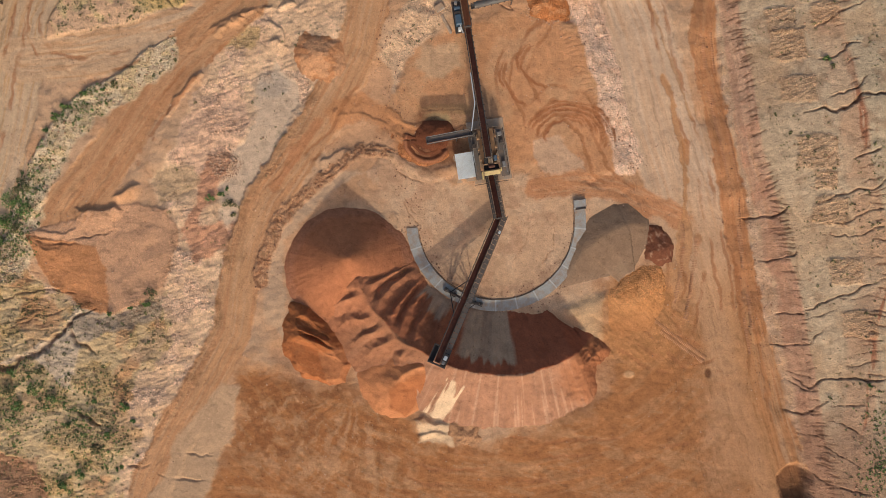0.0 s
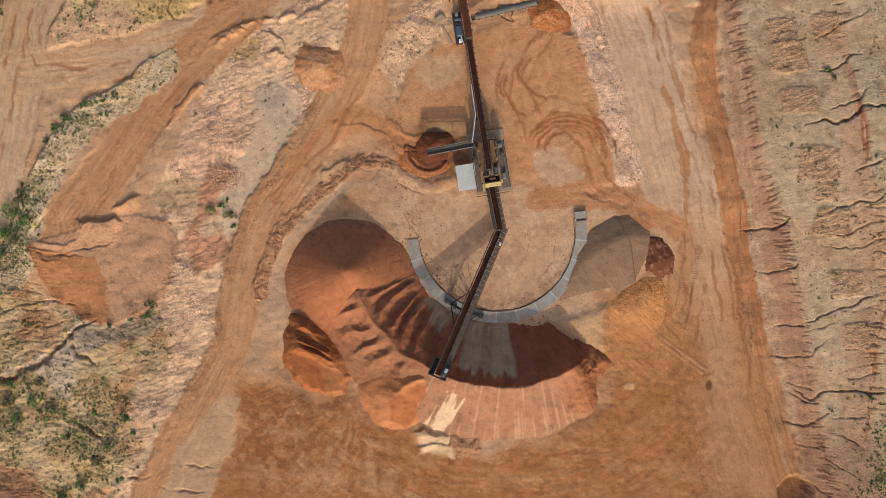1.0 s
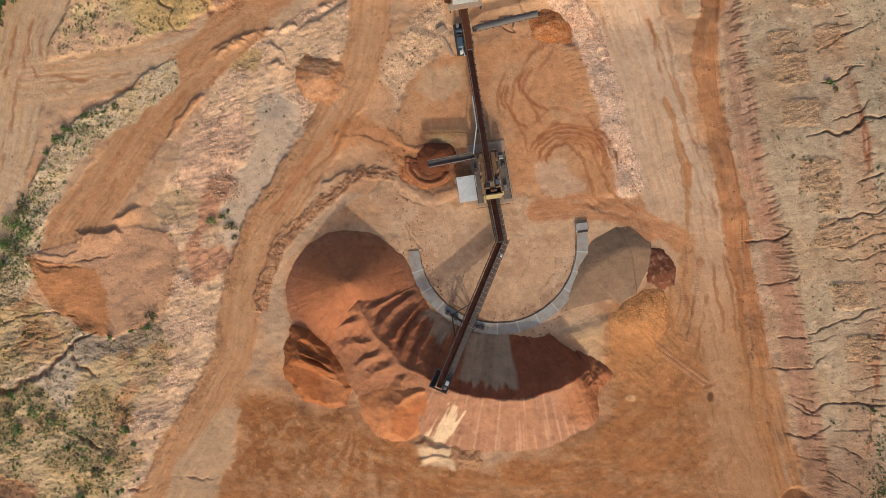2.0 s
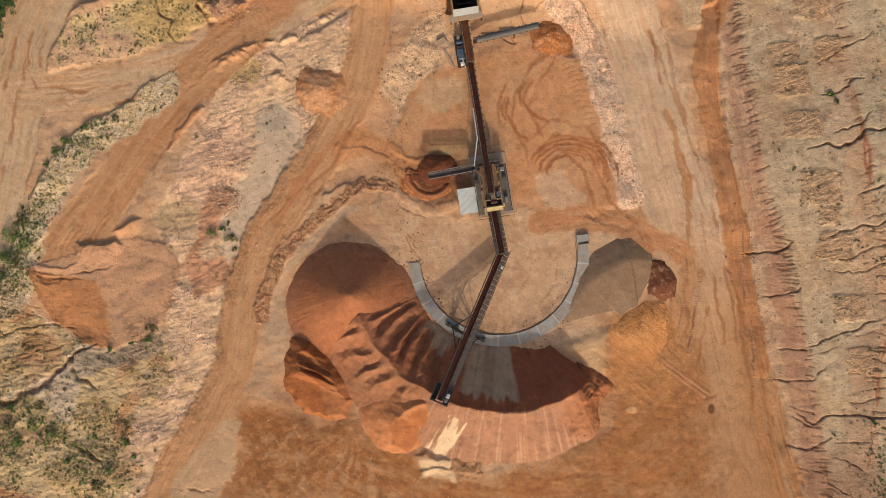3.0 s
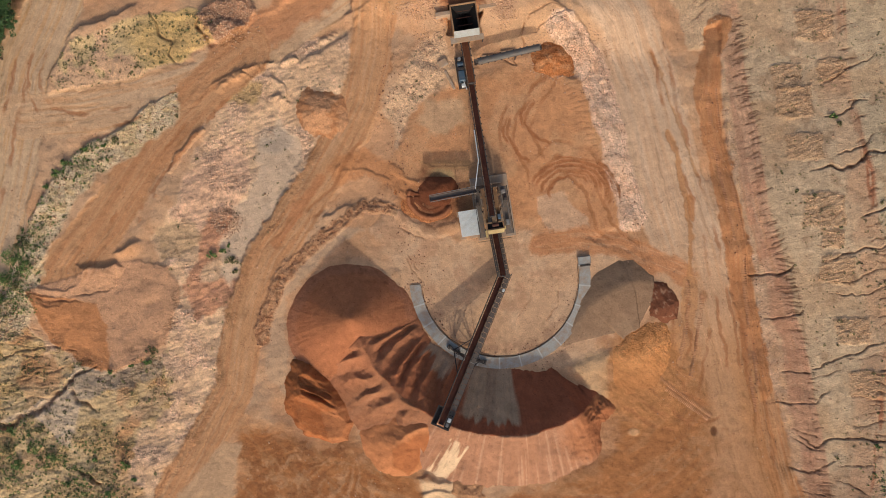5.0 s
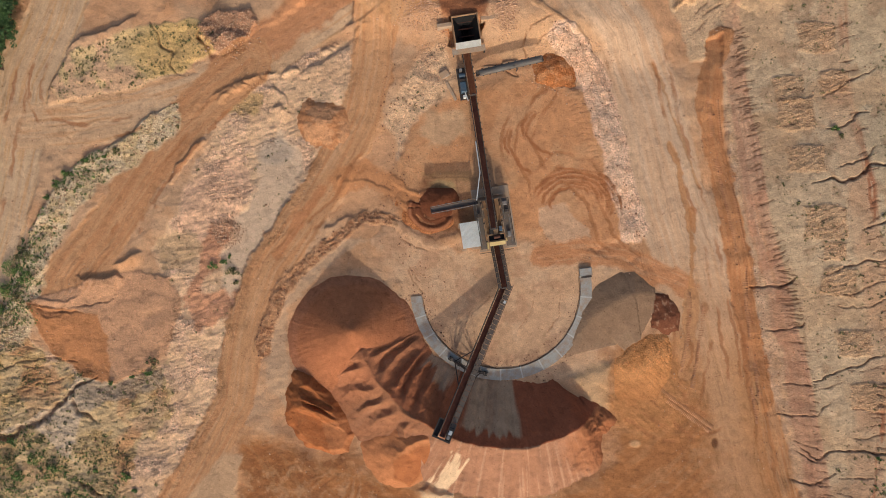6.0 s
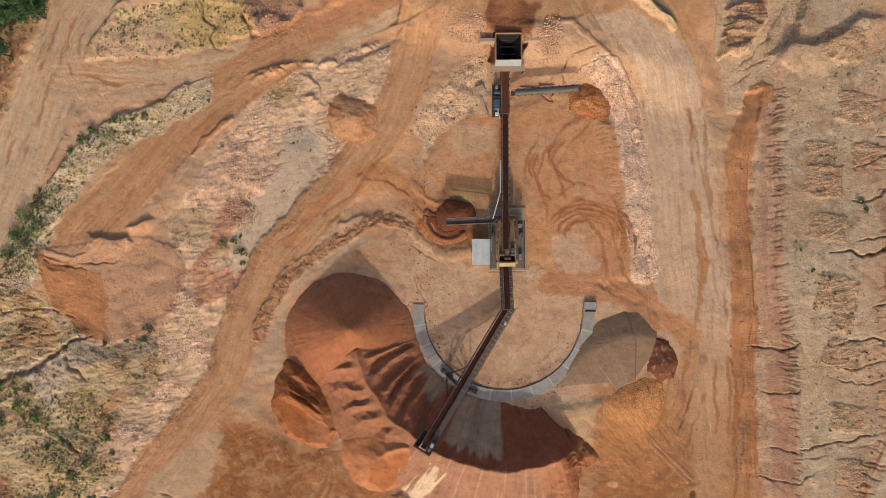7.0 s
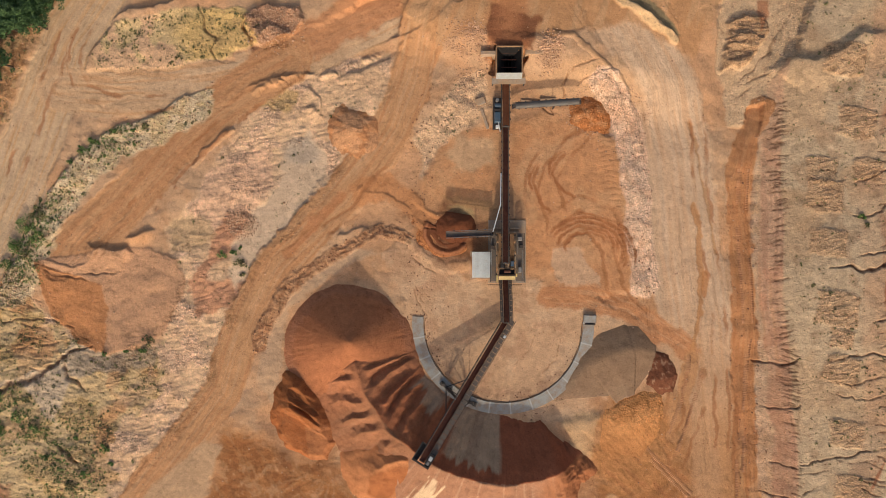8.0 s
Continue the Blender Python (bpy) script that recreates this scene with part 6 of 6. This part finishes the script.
# white water pipe beside the long belt
for pts in ([(2.95, 39.2, 1.6), (3.55, 37.5, 1.8)], [(4.75, 30.3, 2.9), (5.45, 25.0, 3.7), (4.9, 20.2, 3.6)]):
    bm = bmesh.new()
    for p, q in zip(pts[:-1], pts[1:]):
        tube(bm, p, q, 0.09, 8)
    for p in pts[1:-1]:
        bmesh.ops.create_icosphere(bm, subdivisions=1, radius=0.1, matrix=Matrix.Translation(p))
    ob = part("water_pipe", bm, WHITE)
    tagged(ob, "thin white water pipe carried beside the belt", "pipe", "water pipes")

# loose slabs and beams on the ground
for x, y, l, w, t in ((8.0, 43.7, 3.4, 0.7, 3), (11.0, 44.6, 2.8, 0.5, 12), (-0.6, 42.4, 1.6, 1.2, 30), (0.6, 39.5, 0.5, 3.6, 28)):
    ob = part("concrete_slab", box(bmesh.new(), -l / 2, l / 2, -w / 2, w / 2, -0.15, 0.3, 0.06), CONCRETE_SANDY)
    ob.matrix_world = pose(x, y, float(ground_z(x, y)), 0, 0, t)
    tagged(ob, "broken pale concrete slab lying in the sand", "concrete slab", "loose slabs")


# ---- plants, stones and track ribs ----
def leafy(name, dark, light, k=1.0):
    m, n, l, b = nodes_of(name, 0.75)
    r = n.new("ShaderNodeNewGeometry").outputs["Random Per Island"]
    t = noise_node(n, l, 0.5, 3, 0.6, n.new("ShaderNodeNewGeometry").outputs["Position"])
    c = mix(n, l, "MIX", r, srgb(*dark, k), srgb(*light, k))
    c = mix(n, l, "MULTIPLY", 1.0, c, ramp(n, l, t.outputs["Fac"], 0.3, 0.7, 0.7, 1.25))
    l.new(c, b.inputs["Base Color"])
    return m


LEAF_DRY = leafy("dry scrub leaf", (74, 74, 42), (138, 128, 78))
LEAF_GREEN = leafy("green shrub leaf", (66, 92, 42), (122, 140, 70))
LEAF_TREE = leafy("tree leaf", (34, 62, 34), (84, 112, 56))
BARK = worn("bark", (96, 78, 62), (70, 58, 46), 0.95, scale=3, amount=0.6)
STONE = leafy("quarry stone", (182, 132, 98), (224, 180, 144), 0.8)
RIB = leafy("pressed sand", (200, 136, 92), (212, 150, 106), 0.76)
CLOD = leafy("damp clod", (112, 70, 48), (160, 106, 74), 0.8)


def raw_mesh(name, verts, faces, material):
    """One mesh out of arrays of equal-sided faces."""
    me = bpy.data.meshes.new(name)
    me.vertices.add(len(verts))
    me.vertices.foreach_set("co", np.asarray(verts, float).ravel())
    k = faces.shape[1]
    me.loops.add(faces.size)
    me.loops.foreach_set("vertex_index", faces.ravel())
    me.polygons.add(len(faces))
    me.polygons.foreach_set("loop_start", np.arange(0, faces.size, k))
    me.update(calc_edges=True)
    me.materials.append(material)
    return me


def leaf_cloud(centres, radii, per, size, rng, flat=0.7):
    """Small folded leaves scattered in clumps; returns vertices and quads."""
    c = np.repeat(centres, per, 0)
    r = np.repeat(radii, per)[:, None]
    d = rng.normal(size=c.shape)
    d /= np.linalg.norm(d, axis=1)[:, None]
    d[:, 2] = np.abs(d[:, 2]) * flat * rng.uniform(0.4, 1, len(d))
    p = c + d * r * rng.uniform(0.45, 1.0, (len(c), 1))
    n = rng.normal(size=p.shape)
    n[:, 2] = np.abs(n[:, 2]) + 0.5
    n /= np.linalg.norm(n, axis=1)[:, None]
    a = np.cross(n, rng.normal(size=p.shape))
    a /= np.linalg.norm(a, axis=1)[:, None]
    b = np.cross(n, a)
    s = (np.repeat(size, per) * rng.uniform(0.6, 1.3, len(p)))[:, None]
    quad = np.stack([p - a * s, p - b * s * 0.5 + n * s * 0.15, p + a * s, p + b * s * 0.5 + n * s * 0.15], 1)
    return quad.reshape(-1, 3), np.arange(len(p) * 4).reshape(-1, 4)


def sample(mask, count, rng, lo=(-110, -290), hi=(1670, 895)):
    """Random places, thick where the mask is high."""
    ok = (GROUND.u > lo[0]) & (GROUND.u < hi[0]) & (GROUND.v > lo[1]) & (GROUND.v < hi[1])
    w = np.where(ok, np.maximum(mask, 0), 0)
    i = rng.choice(w.size, count, p=w / w.sum())
    u, v = GROUND.u[i] + rng.uniform(-1, 1, count), GROUND.v[i] + rng.uniform(-1, 1, count)
    x, y = east(u), north(v)
    return np.stack([x, y, ground_z(x, y)], 1)


rng = np.random.default_rng(11)
at = sample(GROUND.plants * (0.3 + step(fbm(GROUND.u / 25, GROUND.v / 25, 3, 1), 0.42, 0.6)), 6000, rng)
rad = rng.uniform(0.09, 0.22, len(at)) * np.where(rng.random(len(at)) < 0.10, 1.8, 1.0)
v, f = leaf_cloud(at, rad, 11, rad * 0.55, rng)
tagged(new("scrub", raw_mesh("scrub", v, f, LEAF_DRY)), "low dry grey-green scrub dotted over the banks", "scrub", kind="stuff")

lush = sum(GROUND.spot(u, v, ru, rv, 0.6, 0.6) * d for u, v, ru, rv, d in ((120, 180, 60, 40, 1.0), (50, 290, 40, 80, 0.5), (20, 370, 40, 60, 1.6), (60, 720, 110, 60, 1.0), (190, 790, 50, 40, 0.8), (130, 850, 60, 40, 0.8), (1540, 790, 50, 90, 0.8)))
at = sample(lush * np.minimum(1, GROUND.plants), 1900, rng)
rad = rng.uniform(0.10, 0.30, len(at))
v, f = leaf_cloud(at, rad, 12, rad * 0.5, rng)
tagged(new("scrub", raw_mesh("scrub", v, f, LEAF_GREEN)), "fresh green low scrub on the yellow banks", "scrub", kind="stuff")


# green shrubs that stand out
def shrub(x, y, r, mat, label, seed):
    q = np.random.default_rng(seed)
    z = float(ground_z(x, y))
    top = thing("shrub", pose(x, y, z), label, "shrub", "shrubs on the banks")
    n = max(5, int(9 * r))
    ang, rr = q.uniform(0, 6.3, n), r * np.sqrt(q.random(n)) * 0.85
    c = np.stack([rr * np.cos(ang), rr * np.sin(ang) * q.uniform(0.6, 1), r * q.uniform(0.05, 0.45, n)], 1)
    v, f = leaf_cloud(c, r * q.uniform(0.25, 0.5, n), 34, np.full(n, 0.13), q, 1.0)
    ob = new("crown", raw_mesh("crown", v, f, mat))
    ob.parent = top
    bm = bmesh.new()
    for k in range(4):
        a = 1.6 * k + q.uniform(0, 1)
        tube(bm, (0, 0, -0.1), (0.5 * r * math.cos(a), 0.5 * r * math.sin(a), 0.4 * r), 0.03, 5)
    part("stems", bm, BARK, top)


for k, (u, v, r) in enumerate(((40, 330, 1.7), (20, 355, 2.0), (48, 372, 1.6), (8, 395, 2.0), (32, 405, 1.3), (0, 428, 1.5),
                               (150, 168, 0.9), (118, 190, 1.1), (205, 152, 0.9), (100, 208, 0.8), (85, 232, 0.8), (185, 160, 0.6),
                               (268, 520, 1.2), (262, 540, 0.9), (196, 556, 0.7), (232, 545, 0.6),
                               (406, 362, 1.2), (392, 345, 0.8), (372, 352, 0.9), (400, 335, 0.5), (412, 380, 0.6),
                               (60, 690, 1.4), (95, 705, 1.2), (30, 720, 1.5), (15, 690, 1.3), (120, 752, 0.8), (163, 712, 0.8), (220, 722, 1.1),
                               (175, 795, 1.4), (140, 840, 1.3), (195, 770, 1.0), (210, 830, 0.8), (70, 655, 1.0), (20, 660, 1.2), (110, 860, 1.2),
                               (1437, 118, 0.8), (1445, 130, 0.6), (1505, 672, 0.5), (235, 745, 0.7))):
    shrub(float(east(u)), float(north(v)), r * 0.9, LEAF_GREEN if k % 4 else LEAF_DRY,
          "bushy green shrub on dry ground" if k % 4 else "dusty grey-green shrub on dry ground", 100 + k)


# trees at the edge of the wood
def tree(x, y, height, spread_r, seed):
    q = np.random.default_rng(seed)
    z = float(ground_z(x, y))
    top = thing("tree", pose(x, y, z - 0.1, 0, 0, q.uniform(0, 360)), "dark green broad-leaved tree at the wood's edge", "tree", "trees at the wood's edge")
    bm = bmesh.new()
    def limb(p, q2, r0, r1):
        p, q2 = Vector(p), Vector(q2)
        m = Matrix.Translation((p + q2) / 2) @ (q2 - p).to_track_quat("Z", "Y").to_matrix().to_4x4()
        bmesh.ops.create_cone(bm, cap_ends=True, segments=7, radius1=r0, radius2=r1, depth=(q2 - p).length, matrix=m)
    fork = (q.uniform(-0.3, 0.3), q.uniform(-0.3, 0.3), height * 0.45)
    limb((0, 0, 0), fork, 0.22, 0.15)
    ends = []
    for k in range(6):
        a, rr = k * 1.05 + q.uniform(-0.3, 0.3), spread_r * q.uniform(0.4, 0.8)
        e2 = (fork[0] + rr * math.cos(a), fork[1] + rr * math.sin(a), height * q.uniform(0.6, 0.9))
        limb(fork, e2, 0.10, 0.03)
        ends.append(e2)
    part("trunk", bm, BARK, top)
    n = 42
    base = np.array(ends)[q.integers(0, 6, n)]
    c = base + q.normal(size=(n, 3)) * np.array([spread_r * 0.3, spread_r * 0.3, height * 0.09])
    v, f = leaf_cloud(c, q.uniform(0.35, 0.8, n), 38, np.full(n, 0.17), q, 1.0)
    ob = new("crown", raw_mesh("crown", v, f, LEAF_TREE))
    ob.parent = top


q = np.random.default_rng(3)
for k in range(56):
    y = 34 + k * 0.62 + q.uniform(-1, 1)
    x = -78.3 + (y - 47) * 0.3 - q.uniform(0, 8)
    tree(x, y, q.uniform(4, 7), q.uniform(2.0, 3.0), 200 + k)
for k in range(26):
    y = 43 + k * 0.85 + q.uniform(-0.8, 0.8)
    tree(-76.8 + (y - 47) * 0.3 - q.uniform(0, 3.5), y, q.uniform(3.5, 6), q.uniform(2.0, 2.8), 300 + k)

# loose stones
ICO_F = bmesh.new()
bmesh.ops.create_icosphere(ICO_F, subdivisions=1, radius=1)
ICO_F.verts.ensure_lookup_table()
ICO = np.array([tuple(vv.co) for vv in ICO_F.verts])
TRI = np.array([[vv.index for vv in fc.verts] for fc in ICO_F.faces])
ICO_F.free()


def stones(name, mask, count, small, large, label, seed, material=STONE):
    q = np.random.default_rng(seed)
    at = sample(mask, count, q)
    size = small + (large - small) * q.random(count) ** 3
    body = ICO[None] * q.uniform(0.65, 1.2, (count, len(ICO), 1)) * size[:, None, None]
    body *= q.uniform(0.6, 1.3, (count, 1, 3)) * np.array([1, 1, 0.75])
    a = q.uniform(0, 6.28, count)
    x = body[..., 0] * np.cos(a)[:, None] - body[..., 1] * np.sin(a)[:, None]
    y = body[..., 0] * np.sin(a)[:, None] + body[..., 1] * np.cos(a)[:, None]
    verts = np.stack([x, y, body[..., 2]], -1) + at[:, None] + np.array([0, 0, 0.25]) * size[:, None, None]
    faces = TRI[None] + (np.arange(count) * len(ICO))[:, None, None]
    ob = new(name, raw_mesh(name, verts.reshape(-1, 3), faces.reshape(-1, 3), material))
    return tagged(ob, label, "stones", kind="stuff")


stones("rubble", GROUND.rocks, 21000, 0.04, 0.17, "pale pinkish quarry rubble strewn over banks and berms", 21)
big = sum(GROUND.spot(u, v, r, r, 0.5, 0.4) * d for u, v, r, d in ((395, 290, 26, 3), (755, -90, 16, 3), (768, -62, 16, 3), (776, -36, 14, 2), (878, -98, 16, 3), (886, -72, 12, 3), (884, -50, 12, 2), (405, -55, 40, 1.5)))
stones("boulders", big, 900, 0.08, 0.24, "larger pale quarry boulders beside hopper and haul road", 22)

ring_r = np.hypot(GROUND.u - 878, GROUND.v - 393)
about = step(GROUND.v, 380, 420) * ((1 - step(np.abs(ring_r - 131), 3, 14)) + 0.8 * (1 - step(np.abs(ring_r - 168), 3, 14)))
for line, half, d in ((LIP, 12, 1.0), ([(1240, 70), (1280, 260), (1318, 480), (1352, 660)], 26, 0.25), ([(690, 300), (720, 360), (760, 400)], 30, 0.3), (ROCK_BERM, 30, 0.3), ([(700, 20), (690, 90), (700, 170), (690, 230)], 26, 0.4)):
    about = about + d * GROUND.band(line, half, 8, 6)[0]
stones("clods", about, 1500, 0.05, 0.17, "dark red clods of earth scattered over the pit floor", 23, CLOD)


# ribs pressed by crawler tracks
def ribs(lines):
    verts, faces = [], []
    for pts, gauge in lines:
        p = np.array(pts, float)
        seg = np.hypot(*(p[1:] - p[:-1]).T)
        run = np.r_[0, np.cumsum(seg)]
        s = np.arange(0, run[-1], 3.0)
        u, v = np.interp(s, run, p[:, 0]), np.interp(s, run, p[:, 1])
        # rounded path
        ker = np.ones(9) / 9
        u, v = (np.convolve(np.pad(g, 4, "edge"), ker, "valid") for g in (u, v))
        du, dv = np.gradient(u), np.gradient(v)
        ln = np.hypot(du, dv) + 1e-6
        du, dv = du / ln, dv / ln
        for side in (-1, 1):
            cu, cv = u - dv * side * gauge / 2, v + du * side * gauge / 2
            x, y = east(cu), north(cv)
            z = ground_z(x, y)
            for i in range(len(s)):
                if value_noise(np.array([s[i] / 60 + side * 3 + gauge]), np.array([cu[i] / 90]), 2)[0] < 0.38:
                    continue
                ax, ay = du[i], -dv[i]
                bx, by = -ay, ax
                k = len(verts)
                for zz, w in ((-0.05, 1.0), (0.012, 0.6)):
                    for sa, sb in ((-1, -1), (1, -1), (1, 1), (-1, 1)):
                        verts.append((x[i] + ax * sa * 0.09 * w + bx * sb * 0.40, y[i] + ay * sa * 0.09 * w + by * sb * 0.40, z[i] + zz))
                faces += [(k + 4, k + 5, k + 6, k + 7), (k, k + 1, k + 5, k + 4), (k + 1, k + 2, k + 6, k + 5), (k + 2, k + 3, k + 7, k + 6), (k + 3, k, k + 4, k + 7)]
    return tagged(new("track_ribs", raw_mesh("track_ribs", np.array(verts), np.array(faces), RIB)), "ribbed crawler tracks pressed into red sand", "track marks", kind="stuff")


ribs([
    ([(1207, 395), (1211, 440), (1203, 500), (1192, 540)], 0.1),
    ([(1234, 420), (1228, 480), (1222, 530), (1212, 570)], 0.1),
    ([(1300, 350), (1305, 420), (1312, 480)], 8),
    ([(1245, 60), (1258, 150), (1282, 260), (1298, 330)], 14),
    ([(1318, 520), (1326, 580), (1335, 630)], 10),
    ([(1140, 560), (1180, 590), (1250, 640)], 8),
    ([(270, 240), (262, 260), (250, 300)], 14),
])
